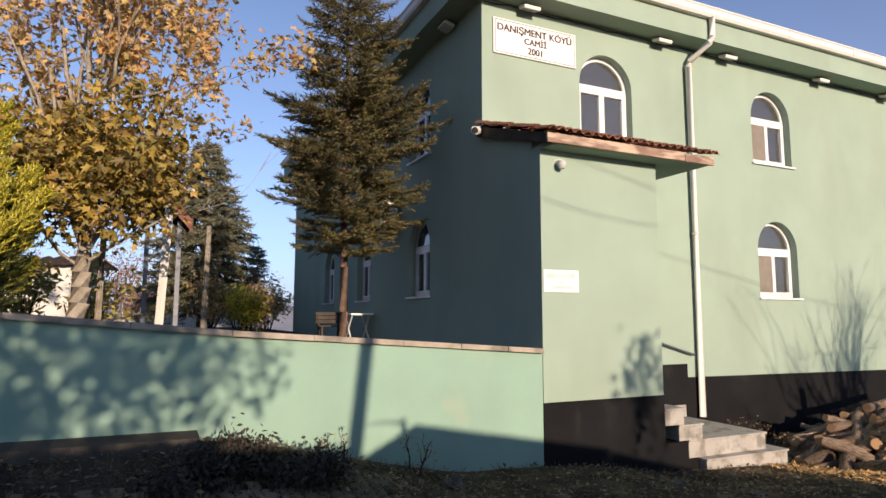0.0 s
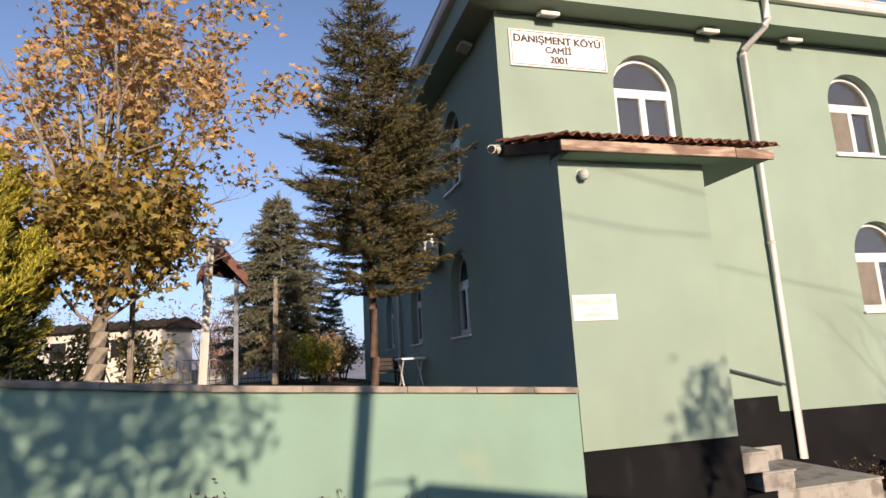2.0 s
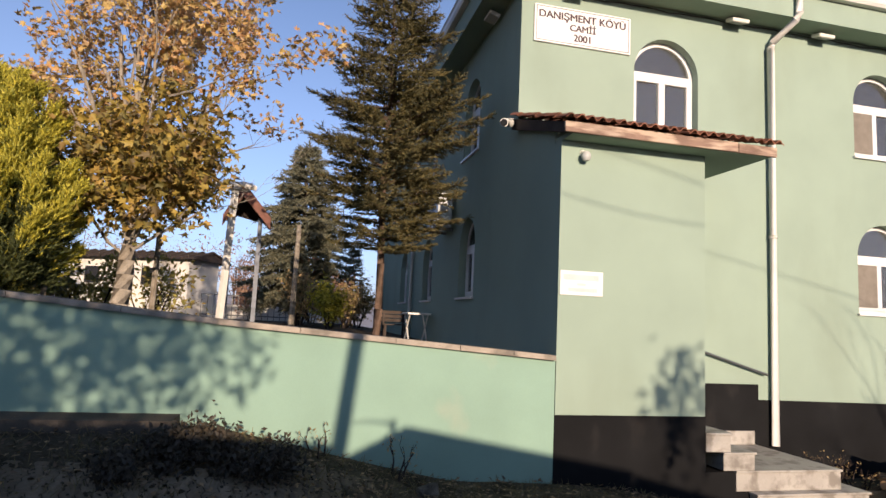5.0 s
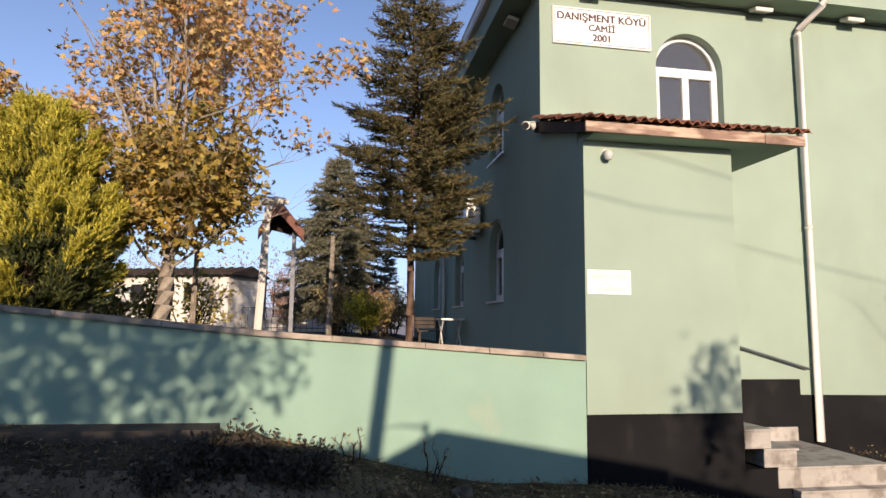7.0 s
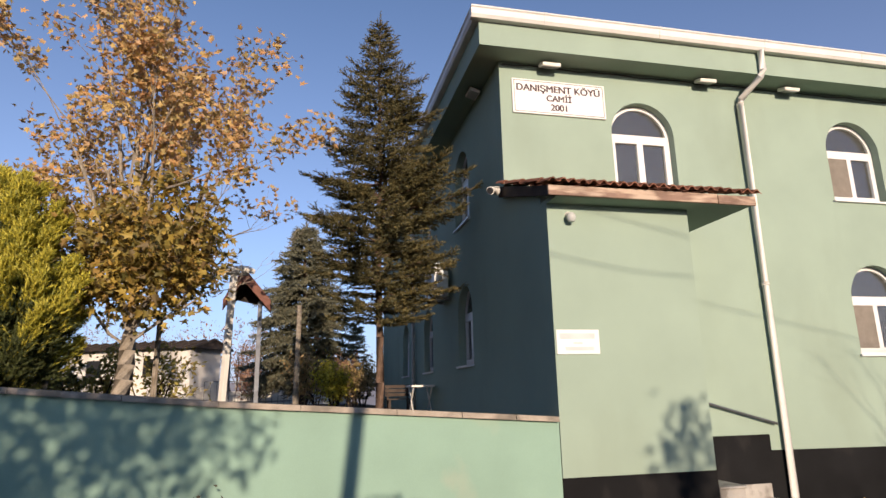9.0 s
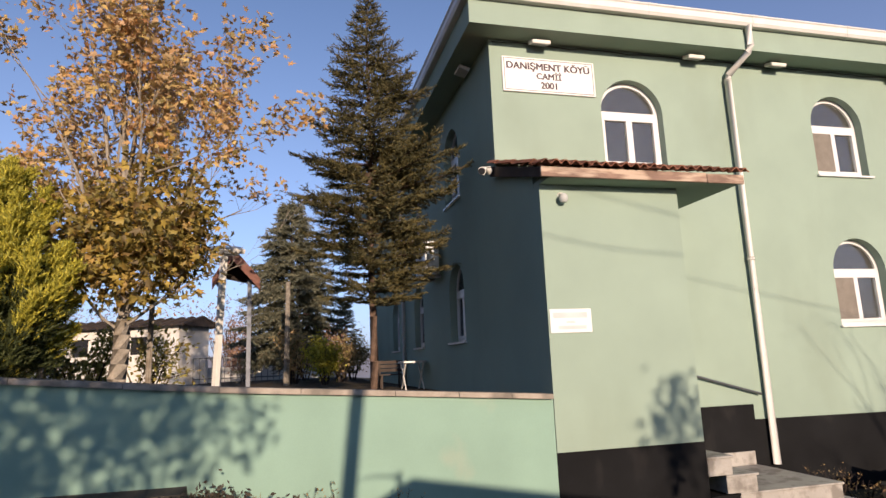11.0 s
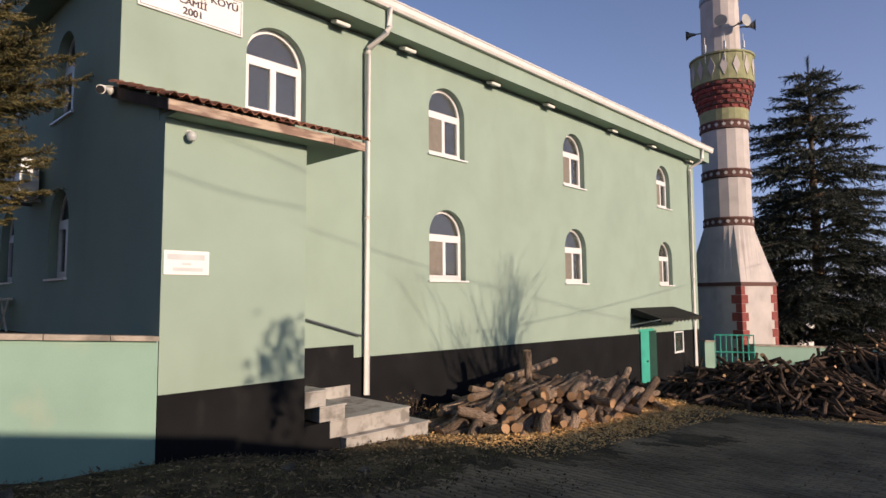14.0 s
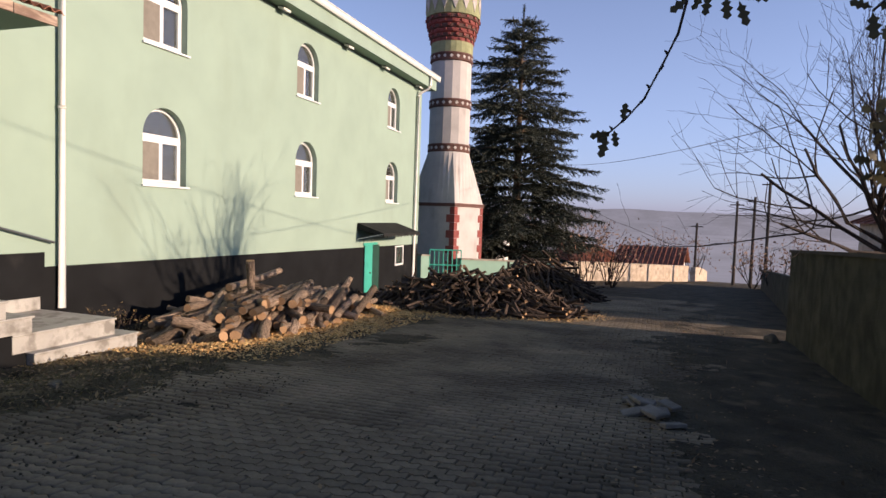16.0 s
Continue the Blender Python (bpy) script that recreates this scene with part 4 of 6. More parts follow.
mb = MB()
n = 22
top = [(21.3 + 3.3 * k / n, FY - 0.02, 1.5) for k in range(n + 1)]
low = [(21.3 + 3.3 * k / n, FY - 1.0, 1.18 + 0.012 * math.sin(k * 2)) for k in range(n + 1)]
hem = [(21.3 + 3.3 * k / n, FY - 1.0, 1.03 + (0.07 if k % 2 else 0.0)) for k in range(n + 1)]
mb.add(top + low + hem, [(k, k + 1, n + 2 + k, n + 1 + k) for k in range(n)] + [(n + 1 + k, n + 2 + k, 2 * n + 3 + k, 2 * n + 2 + k) for k in range(n)])
part("canopy", mb, "awning", aw)
for x in (21.3, 24.6):
    part("side_flap", MB().add([(x, FY - 0.02, 1.5), (x, FY - 1.0, 1.18), (x, FY - 1.0, 1.06), (x, FY - 0.02, 1.3)], [(0, 1, 2, 3)]), "awning", aw)
    part("strut", MB().tube([(x, FY, 0.95), (x, FY - 0.98, 1.15)], 0.015, 6), "ivory", aw)
bw = thing("basement_window", "small white basement window in the plinth", "window", at=(25, FY, 0))
part("pane", MB().box(24.62, 25.3, FY - 0.012, FY - 0.008, -0.1, 0.55), "glass", bw)
for a, b, c, d in ((24.55, 25.37, -0.17, -0.1), (24.55, 25.37, 0.55, 0.6), (24.55, 24.62, -0.1, 0.55), (25.3, 25.37, -0.1, 0.55)):
    part("frame", MB().box(a, b, FY - 0.03, FY - 0.007, c, d), "pvc", bw)

# ---- trees ----
LEAF_V, LEAF_F = [(0, 0, 0)], []          # five-lobed plane leaf
for k, (a, r) in enumerate([(-1.9, 0.42), (-1.45, 0.24), (-0.85, 0.62), (-0.45, 0.36), (0.0, 0.8), (0.45, 0.36), (0.85, 0.62), (1.45, 0.24), (1.9, 0.42)]):
    LEAF_V.append((0.22 + r * math.cos(a), 0.8 * r * math.sin(a), 0.42 * r * abs(math.sin(a)) - 0.2 * r * r))
    if k:
        LEAF_F.append((0, k, k + 1))
OVAL_V = [(0, 0, 0), (0.4, 0.22, 0.03), (1, 0, -0.04), (0.4, -0.22, 0.03)]
OVAL_F = [(0, 1, 2), (0, 2, 3)]
NEEDLE_V, NEEDLE_F = [], []
for k in range(9):
    a, s = k * 2.4, 0.06 + 0.1 * k
    d = (math.cos(a), math.sin(a))
    i = len(NEEDLE_V)
    NEEDLE_V += [(s, -d[1] * 0.05, d[0] * 0.05), (s + 0.1, d[1] * 0.05, -d[0] * 0.05), (s + 0.33, d[0] * 0.3, d[1] * 0.3 * 0.8)]
    NEEDLE_F.append((i, i + 1, i + 2))
NEEDLE_V += [(0, -0.05, 0), (0, 0.05, 0), (1.15, 0, 0)]
NEEDLE_F.append((27, 28, 29))


def conifer(name, label, at, base_z, crown_z, top_z, radius, mat, bark, seed, trunk_r=0.09, step=0.28, tuft=0.14, droop=0.25, gap=0.1, lift=0.15, taper=0.9, ragged=0.25, side=0.0,
            profile=None, whorl=(5, 8), close=0.45, twig=0.42, hang=-0.3):
    """A conifer: tapered trunk, whorls of branches with side twigs, and tufts of needles along them.
    profile: branch length in metres at shares of the crown's height, in place of radius and taper."""
    rng = np.random.default_rng(seed)
    x, y = at
    t = thing(name, label, "tree", at=(x, y, base_z))
    h = top_z - base_z
    trunk, boughs = MB(), []
    trunk.tube([(x + 0.02 * math.sin(k * 1.3), y + 0.02 * math.cos(k), base_z - 0.1 + (h + 0.05) * k / 10) for k in range(11)], [trunk_r * (1 - 0.94 * k / 10) + 0.004 for k in range(11)], 9)
    P, D = [], []
    z = crown_z
    while z < top_z - 0.12:
        f = (z - crown_z) / (top_z - crown_z)
        length = radius * ((1 - f) ** taper) * (0.62 + 0.38 * min(1, f / 0.08)) + 0.1
        if profile:
            length = float(np.interp(f, *zip(*profile)))
        start, count = rng.uniform(0, 6.28), int(rng.integers(*whorl))
        for k in range(count):
            az = start + 2 * math.pi * k / count + rng.uniform(-0.45, 0.45)
            L = length * (1 + rng.uniform(-ragged, ragged * 0.8)) * (1 + side * math.cos(az))
            out = np.array([math.cos(az), math.sin(az), 0])
            across = np.array([-out[1], out[0], 0])
            zz = z + rng.uniform(-step, step) * 0.3
            up = lift * (0.6 + 1.2 * f) + rng.uniform(-0.08, 0.08)
            pt = lambda s: np.array([x, y, zz]) + out * L * s + np.array([0, 0, L * (up * s - droop * s * s + 0.12 * s ** 4)])
            pts = [pt(s) for s in np.linspace(0, 1, 6)]
            boughs.append(MB().tube(pts, [max(0.004, 0.016 * L * (1 - 0.8 * s)) for s in np.linspace(0, 1, 6)], 4, False))
            n = max(4, int(L / gap))
            for i in range(n):
                s = 0.14 + 0.86 * (i + rng.uniform(0, 0.8)) / n
                p, ahead = pt(min(s, 1)), pt(min(s + 0.05, 1.05)) - pt(s)
                ahead /= np.linalg.norm(ahead)
                P.append(p), D.append(ahead)
                for sg in (-1, 1):
                    tl_ = (twig * L * (1 - s) + 0.1) * rng.uniform(0.6, 1.2)
                    w = ahead * 0.75 + across * sg * rng.uniform(0.6, 1.0) + np.array([0, 0, rng.uniform(hang, 0.12)])
                    w /= np.linalg.norm(w)
                    m = max(1, int(tl_ / (tuft * 0.75)))
                    for q in range(m):
                        P.append(p + w * tl_ * q / m + rng.normal(size=3) * 0.008), D.append(w + rng.normal(size=3) * 0.15)
        z += step * (1 - close * f)
    for k in range(5):
        P.append(np.array([x, y, top_z - 0.1 * k])), D.append(np.array([0, 0, 1.0]))
    part("trunk", trunk, bark, t, smooth=True)
    for one in boughs:
        part("branch", one, bark, t)
    cr = scatter("needles", NEEDLE_V, NEEDLE_F, P, D, tuft * rng.uniform(0.8, 1.3, len(P)), rng, mat)
    under(tagged(cr, kind="stuff"), t)
    return t


def grow(rng, start, direction, length, radius, depth, out, tips, spread=0.55, rise=0.25, ratio=0.68, kids=(2, 4), bend=0.18):
    """Limbs that fork into thinner ones; collects tapered pieces and the points where leaves sit."""
    d = np.array(direction, float)
    d /= np.linalg.norm(d)
    pts, rad, p = [np.array(start, float)], [radius], np.array(start, float)
    n = 5
    for k in range(n):
        d = d + rng.normal(size=3) * bend * 0.5 + np.array([0, 0, rise * 0.12])
        d /= np.linalg.norm(d)
        p = p + d * length / n
        pts.append(p.copy()), rad.append(radius * (1 - 0.5 * (k + 1) / n))
        if depth <= 1:
            tips.append((p.copy(), d.copy()))
    out.append((pts, rad))
    if depth == 0:
        return
    for k in range(int(rng.integers(kids[0], kids[1] + 1)) + (1 if depth > 2 else 0)):
        s = int(rng.integers(2, n + 1))
        v = d + rng.normal(size=3) * spread
        grow(rng, pts[s], v, length * ratio * rng.uniform(0.75, 1.15), rad[s] * 0.62, depth - 1, out, tips, spread, rise, ratio, kids, bend)


def limbs(out, sides=5, least=0.0):
    mb = MB()
    for pts, rad in out:
        if rad[0] > least:
            mb.tube(pts, [max(r, 0.003) for r in rad], 8 if rad[0] > 0.06 else sides if rad[0] > 0.015 else 3, False)
    return mb


# plane tree with autumn leaves
rng = np.random.default_rng(21)
plane = thing("plane_tree", "young plane tree in yellow and orange autumn leaf", "tree", at=(0.31, 9.79, 1.3))
tips, limb_sets = [], []
bx, by = 0.31, 9.85
bole = [([(bx + 0.08 * k / 8 + 0.012 * math.sin(k * 1.7), by + 0.01 * math.cos(k), 1.2 + 1.7 * k / 8) for k in range(9)], [0.165, 0.15, 0.14, 0.132, 0.128, 0.125, 0.12, 0.1, 0.06])]
for az, el, L, r in ((0.3, 64, 2.7, 0.07), (1.6, 72, 3.0, 0.07), (2.8, 62, 2.7, 0.065), (3.6, 70, 2.8, 0.06), (4.9, 66, 2.6, 0.06), (5.6, 46, 2.1, 0.05), (2.2, 42, 1.9, 0.045), (0.9, 85, 3.5, 0.08), (3.2, 34, 1.8, 0.04), (0.0, 36, 1.3, 0.04), (5.3, 80, 3.4, 0.07), (2.4, 78, 3.3, 0.07), (3.9, 84, 3.4, 0.07)):
    v = (math.cos(az) * math.cos(radians(el)), math.sin(az) * math.cos(radians(el)), math.sin(radians(el)))
    out = []
    grow(rng, (bx + 0.07, by, 2.5 + rng.uniform(0, 0.3)), v, L, r * 0.72, 3, out, tips, 0.42, 0.6, 0.66, (2, 3), 0.2)
    limb_sets.append(out)
part("trunk", limbs(bole, 10), "pale_bark", plane, smooth=True)
for out in limb_sets:
    part("limb", limbs(out), "pale_bark", plane)
P = np.array([p for p, d in tips])
D = np.array([d for p, d in tips])
keep = P[:, 2] > 2.9
P, D = P[keep], D[keep]
rep = 7
P2 = np.repeat(P, rep, 0) + rng.normal(size=(len(P) * rep, 3)) * 0.09
D2 = np.repeat(D, rep, 0) * 0.3 + rng.normal(size=(len(P2), 3)) * [0.8, 0.8, 0.5] - [0, 0, 0.25]
clear = (P2[:, 0] > 1.45) & (P2[:, 2] < 5.0)
P2, D2 = P2[~clear], D2[~clear]
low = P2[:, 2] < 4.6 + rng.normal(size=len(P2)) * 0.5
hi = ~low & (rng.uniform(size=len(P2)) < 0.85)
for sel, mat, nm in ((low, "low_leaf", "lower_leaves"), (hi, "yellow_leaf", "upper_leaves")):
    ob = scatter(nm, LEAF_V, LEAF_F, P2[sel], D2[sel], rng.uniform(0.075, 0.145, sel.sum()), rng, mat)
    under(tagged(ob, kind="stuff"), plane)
nest = rng.normal(size=(200, 3))
nest = nest / np.linalg.norm(nest, axis=1, keepdims=True) * rng.uniform(0.05, 1.15, (200, 1)) ** 0.6 * [1.2, 1.2, 1.1] + [0.62, 9.75, 3.95]
nest = nest[(nest[:, 2] > 3.0 + 0.35 * np.abs(nest[:, 0] - 0.4)) & (nest[:, 0] < 1.5)]
n = 4600
q = nest[rng.integers(0, len(nest), n)] + rng.normal(size=(n, 3)) * [0.2, 0.2, 0.15]
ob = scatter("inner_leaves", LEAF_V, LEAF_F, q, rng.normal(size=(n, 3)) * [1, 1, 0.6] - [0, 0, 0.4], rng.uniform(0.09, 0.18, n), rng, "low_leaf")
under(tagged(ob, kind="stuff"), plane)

conifer("spruce_tree", "slender spruce with a bare lower trunk behind the garden wall", (4.16, 10.3), 1.3, 2.95, 8.8, 1.2, "spruce", "red_bark", 5, 0.075, 0.23, 0.145, gap=0.07, droop=0.1, lift=0.18, ragged=0.34, side=0.05,
        profile=((0, 0.85), (0.1, 1.2), (0.25, 1.35), (0.42, 1.35), (0.5, 1.0), (0.62, 0.85), (0.74, 0.64), (0.85, 0.38), (0.94, 0.15), (1, 0.05)), whorl=(6, 9), close=0.0, twig=0.47, hang=-0.2)
conifer("spruce_tree", "grey-green spruce further back in the garden", (2.92, 27.0), 1.3, 2.3, 8.95, 2.6, "blue_spruce", "bark", 6, 0.2, 0.36, 0.42, gap=0.13, droop=0.4, lift=0.2, ragged=0.25,
        profile=((0, 1.9), (0.12, 2.35), (0.35, 1.95), (0.6, 1.45), (0.8, 0.9), (1, 0.12)), whorl=(7, 10), close=0.1, twig=0.5, hang=-0.5)
conifer("cedar_tree", "tall dark cedar standing beyond the minaret", (37.2, 6.6), -1.9, 0.0, 13.3, 4.9, "cedar", "bark", 7, 0.38, 0.7, 0.42, gap=0.17, droop=0.42, lift=0.24, ragged=0.42,
        profile=((0, 4.6), (0.1, 5.2), (0.3, 4.4), (0.5, 3.5), (0.7, 2.4), (0.85, 1.9), (0.95, 1.1), (1, 0.2)), whorl=(7, 10), close=0.1, twig=0.5, hang=-0.75)


# unseen row added to block sky light from the mosque's side wall
for k, (x, y, h) in enumerate([(-9.5, 8, 8.5), (-10.5, 13, 9), (-10, 18, 8.5), (-11, 24, 9), (-9, 29, 8)]):
    conifer("spruce_tree", "unseen spruce added beyond the garden to dim the side wall", (x, y), 1.3, 1.8, h, 2.4, "spruce", "bark", 200 + k, 0.16, 0.5, 0.5, gap=0.28, droop=0.3)


def thuja(at, base, top, radius, seed):
    """Plumes that fan out and up from the stem: yellow-green at the tips, deep green inside with the shade painted in.
    """
    rng = np.random.default_rng(seed)
    x, y = at
    t = thing("thuja_tree", "dense yellow-green thuja with feathery upright sprays", "tree", "thujas", at=(x, y, base))
    part("trunk", MB().tube([(x, y, base - 0.1), (x, y, base + 0.9), (x, y, top - 0.6)], [0.1, 0.08, 0.01], 8), "bark", t)
    P, D, h = [], [], top - base
    S = []
    for k in range(105):
        f = rng.uniform(0, 1) ** 0.85
        az = rng.uniform(0, 2 * math.pi)
        reach = radius * float(np.interp(f, (0, 0.15, 0.4, 0.7, 0.9, 1), (0.75, 1.0, 1.0, 0.72, 0.4, 0.12))) * rng.uniform(0.8, 1.1)
        tip = np.array([x + reach * math.cos(az), y + reach * math.sin(az), base + 0.95 + f * (h - 0.95)])
        way = np.array([math.cos(az) * 0.75, math.sin(az) * 0.75, 0.75 + 0.5 * f])
        way /= np.linalg.norm(way)
        L, wide = rng.uniform(0.7, 1.15), rng.uniform(0.11, 0.17)
        s = rng.uniform(0, 1, 330)
        S.append(s)
        off = rng.normal(size=(330, 3)) * wide * (1.1 - 0.95 * s[:, None]) * [1, 1, 0.55]
        P.append(tip - way * L * (1 - s[:, None]) + off)
        D.append(way + off * 3.0 + rng.normal(size=(330, 3)) * 0.2)
    P, D = np.concatenate(P), np.concatenate(D)
    # inner and lower sprays get the dark colour, as shade between plumes
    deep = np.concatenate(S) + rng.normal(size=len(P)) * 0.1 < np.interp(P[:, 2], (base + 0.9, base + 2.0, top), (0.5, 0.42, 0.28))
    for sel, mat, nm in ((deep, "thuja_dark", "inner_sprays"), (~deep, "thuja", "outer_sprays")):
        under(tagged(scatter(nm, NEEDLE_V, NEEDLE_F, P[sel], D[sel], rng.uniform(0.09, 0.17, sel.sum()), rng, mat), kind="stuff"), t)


thuja((-1.2, 9.1), 1.3, 4.95, 1.2, 31)
thuja((-3.7, 9.1), 1.3, 5.2, 1.3, 32)
thuja((-6.2, 9.2), 1.3, 5.4, 1.3, 33)


def shrub(name, label, at, z0, height, radius, mat, seed, n=900, leaf=0.08, stems=7, bark="twig", group=""):
    rng = np.random.default_rng(seed)
    x, y = at
    t = thing(name, label, "shrub", group, at=(x, y, z0))
    tips = []
    for k in range(stems):
        out = []
        az = rng.uniform(0, 2 * math.pi)
        v = (math.cos(az) * radius / height * 0.8, math.sin(az) * radius / height * 0.8, 1)
        grow(rng, (x + 0.1 * math.cos(az), y + 0.1 * math.sin(az), z0 - 0.05), v, height * 0.62, 0.012 + 0.012 * height / 2, 2, out, tips, 0.4, 0.3, 0.55, (2, 3))
        part("stem", limbs(out), bark, t)
    if n:
        P = np.array([p for p, d in tips])
        k = rng.integers(0, len(P), n)
        q = P[k] + rng.normal(size=(n, 3)) * leaf * 1.2
        under(scatter("leaves", OVAL_V, OVAL_F, q, rng.normal(size=(n, 3)), leaf * rng.uniform(0.7, 1.4, n), rng, mat), t)["kind"] = "stuff"
    return t


shrub("quince_bush", "yellow-green leafy bush behind the garden wall", (0.05, 12.6), 1.3, 1.5, 0.9, "quince", 41, 750, 0.11)
shrub("quince_bush", "yellow-green leafy bush behind the garden wall", (-0.95, 12.8), 1.3, 1.6, 1.0, "quince", 42, 1300, 0.12)
shrub("laurel_bush", "deep green bush in the shade of the plane tree", (-2.3, 11.6), 1.3, 2.2, 1.2, "laurel", 39, 4200, 0.12, 9)
shrub("barberry_bush", "rust-red autumn bush in the garden", (3.6, 30.0), 1.3, 3.2, 1.8, "red_bush", 43, 600, 0.16)
shrub("barberry_bush", "rust-red autumn bush in the garden", (-1.0, 40.0), 1.0, 5.5, 2.6, "red_bush", 44, 600, 0.2)
shrub("dry_bush", "brown dry bush at the far end of the garden", (3.0, 24.0), 1.3, 1.9, 1.0, "bush_leaf", 45, 1300, 0.14)
shrub("barberry_bush", "rust-red autumn bush in the garden", (4.3, 26.5), 1.3, 3.0, 1.5, "red_bush", 46, 500, 0.15)
shrub("dry_bush", "brown-green dry bush by the garden path", (4.75, 23.5), 1.3, 1.6, 0.9, "bush_leaf", 48, 1700, 0.13, 9)
shrub("dry_bush", "brown-green dry bush by the garden path", (5.35, 25.5), 1.3, 1.7, 0.8, "bush_leaf", 49, 1500, 0.13, 9)
shrub("barberry_bush", "rust-red autumn bush in the garden", (5.2, 30.5), 1.3, 2.2, 1.0, "red_bush", 50, 500, 0.15, 9)
conifer("young_fir", "slim young fir at the far end of the garden", (5.35, 29.0), 1.3, 1.6, 5.0, 0.75, "blue_spruce", "bark", 51, 0.06, 0.3, 0.2, gap=0.14, droop=0.2)
shrub("young_cypress", "small bright yellow-green cypress bush", (3.97, 21.0), 1.3, 1.6, 0.4, "thuja", 47, 2200, 0.12)
shrub("dry_bush", "brown dry bush at the far end of the garden", (0.6, 33), 1.3, 2.2, 1.6, "red_bush", 48, 1200, 0.16)

# ---- minaret ----
MX, MY = 29.8, 8.27
mina = thing("minaret", "white rendered minaret with red corbels and a green balcony", "minaret", at=(MX, MY, -1.6))
TURN_B = radians(45 - 15)
sq = lambda r, z: [(MX + r * math.cos(TURN_B + k * math.pi / 2), MY + r * math.sin(TURN_B + k * math.pi / 2), z) for k in range(4)]
mb = MB()
mb.add(sq(1.72, -1.7) + sq(1.72, 2.25), [(0, 1, 5, 4), (1, 2, 6, 5), (2, 3, 7, 6), (3, 0, 4, 7), (4, 5, 6, 7)])
part("base", mb, "minaret", mina)
mb = MB()
mb.add(sq(1.78, 2.25) + sq(1.78, 2.4), [(0, 1, 5, 4), (1, 2, 6, 5), (2, 3, 7, 6), (3, 0, 4, 7), (4, 5, 6, 7), (3, 2, 1, 0)])
part("base_moulding", mb, "ring", mina)
for k in range(4):       # toothed red quoins up the corners
    c = Vector((MX + 1.722 * math.cos(TURN_B + k * math.pi / 2), MY + 1.722 * math.sin(TURN_B + k * math.pi / 2), 0))
    for j in range(11):
        for sgn in (1, -1):
            d = Vector((math.cos(TURN_B + k * math.pi / 2 + sgn * 0.75 * math.pi), math.sin(TURN_B + k * math.pi / 2 + sgn * 0.75 * math.pi), 0))
            nrm = Vector((math.cos(TURN_B + k * math.pi / 2 + sgn * 0.25 * math.pi), math.sin(TURN_B + k * math.pi / 2 + sgn * 0.25 * math.pi), 0))
            ln = 0.42 if j % 2 else 0.24
            q = MB()
            p0 = c + Vector((0, 0, -1.55 + j * 0.345))
            q.prism([p0, p0 + d * ln, p0 + d * ln + Vector((0, 0, 0.335)), p0 + Vector((0, 0, 0.335))], nrm * 0.012)
            part("quoin", q, "brick_red", mina)
mb = MB()                # square to round transition
n = 32
lowv, topv = [], []
for k in range(n):
    a = TURN_B + 2 * math.pi * k / n
    f = (k % 8) / 8
    s = 1.72 * math.cos(math.pi / 4) / math.cos((f - 0.5) * math.pi / 2)
    lowv.append((MX + s * math.cos(a), MY + s * math.sin(a), 2.4))
    topv.append((MX + 0.95 * math.cos(a), MY + 0.95 * math.sin(a), 4.75))
mb.add(lowv + topv, [(k, (k + 1) % n, n + (k + 1) % n, n + k) for k in range(n)])
part("transition", mb, "minaret", mina)
part("shaft", MB().lathe(MX, MY, [(0.94, 4.7), (0.92, 9.15)], 16), "minaret", mina)
for z in (4.7, 6.7, 8.75):
    part("ring_band", MB().lathe(MX, MY, [(0.95, z), (0.985, z + 0.03), (0.985, z + 0.09), (0.955, z + 0.1), (0.955, z + 0.28), (0.985, z + 0.29), (0.985, z + 0.35), (0.95, z + 0.38)], 32), "ring", mina)
    for k in range(20):
        a = 2 * math.pi * k / 20
        o = Vector((math.cos(a), math.sin(a), 0))
        tng = Vector((-o.y, o.x, 0))
        p = Vector((MX, MY, z + 0.19)) + o * 0.953
        q = MB().prism([p - tng * 0.085, p - Vector((0, 0, 0.085)), p + tng * 0.085, p + Vector((0, 0, 0.085))], o * 0.02)
        part("diamond", q, "minaret", mina)
part("green_neck", MB().lathe(MX, MY, [(0.95, 9.12), (0.97, 9.6)], 24), "olive", mina)
for j in range(6):
    r = 0.97 + j * 0.05
    part("corbel_course", MB().lathe(MX, MY, [(r - 0.06, 9.56 + j * 0.19), (r, 9.6 + j * 0.19), (r, 9.71 + j * 0.19), (r - 0.03, 9.75 + j * 0.19)], 24), "ring" if j % 2 else "brick_red", mina)
    for k in range(18):
        a = 2 * math.pi * (k + 0.5 * (j % 2)) / 18
        part("corbel", MB().box(r - 0.1, r + 0.045, -0.06, 0.06, 9.63 + j * 0.19, 9.74 + j * 0.19, Matrix.Translation((MX, MY, 0)) @ Matrix.Rotation(a, 4, "Z")), "brick_red", mina)
part("balcony", MB().lathe(MX, MY, [(1.1, 10.68), (1.24, 10.74), (1.24, 11.85), (1.17, 11.85), (1.17, 10.9), (0.5, 10.88)], 24), "olive", mina)
part("balcony_rail", MB().lathe(MX, MY, [(1.24, 11.83), (1.3, 11.86), (1.3, 11.93), (1.17, 11.95), (1.15, 11.85)], 24), "olive", mina)
for k in range(16):
    a = 2 * math.pi * k / 16
    o = Vector((math.cos(a), math.sin(a), 0))
    tng = Vector((-o.y, o.x, 0))
    p = Vector((MX, MY, 11.32)) + o * 1.225
    part("white_lozenge", MB().prism([p - tng * 0.15, p - Vector((0, 0, 0.42)), p + tng * 0.15, p + Vector((0, 0, 0.42))], o * 0.03), "minaret", mina)
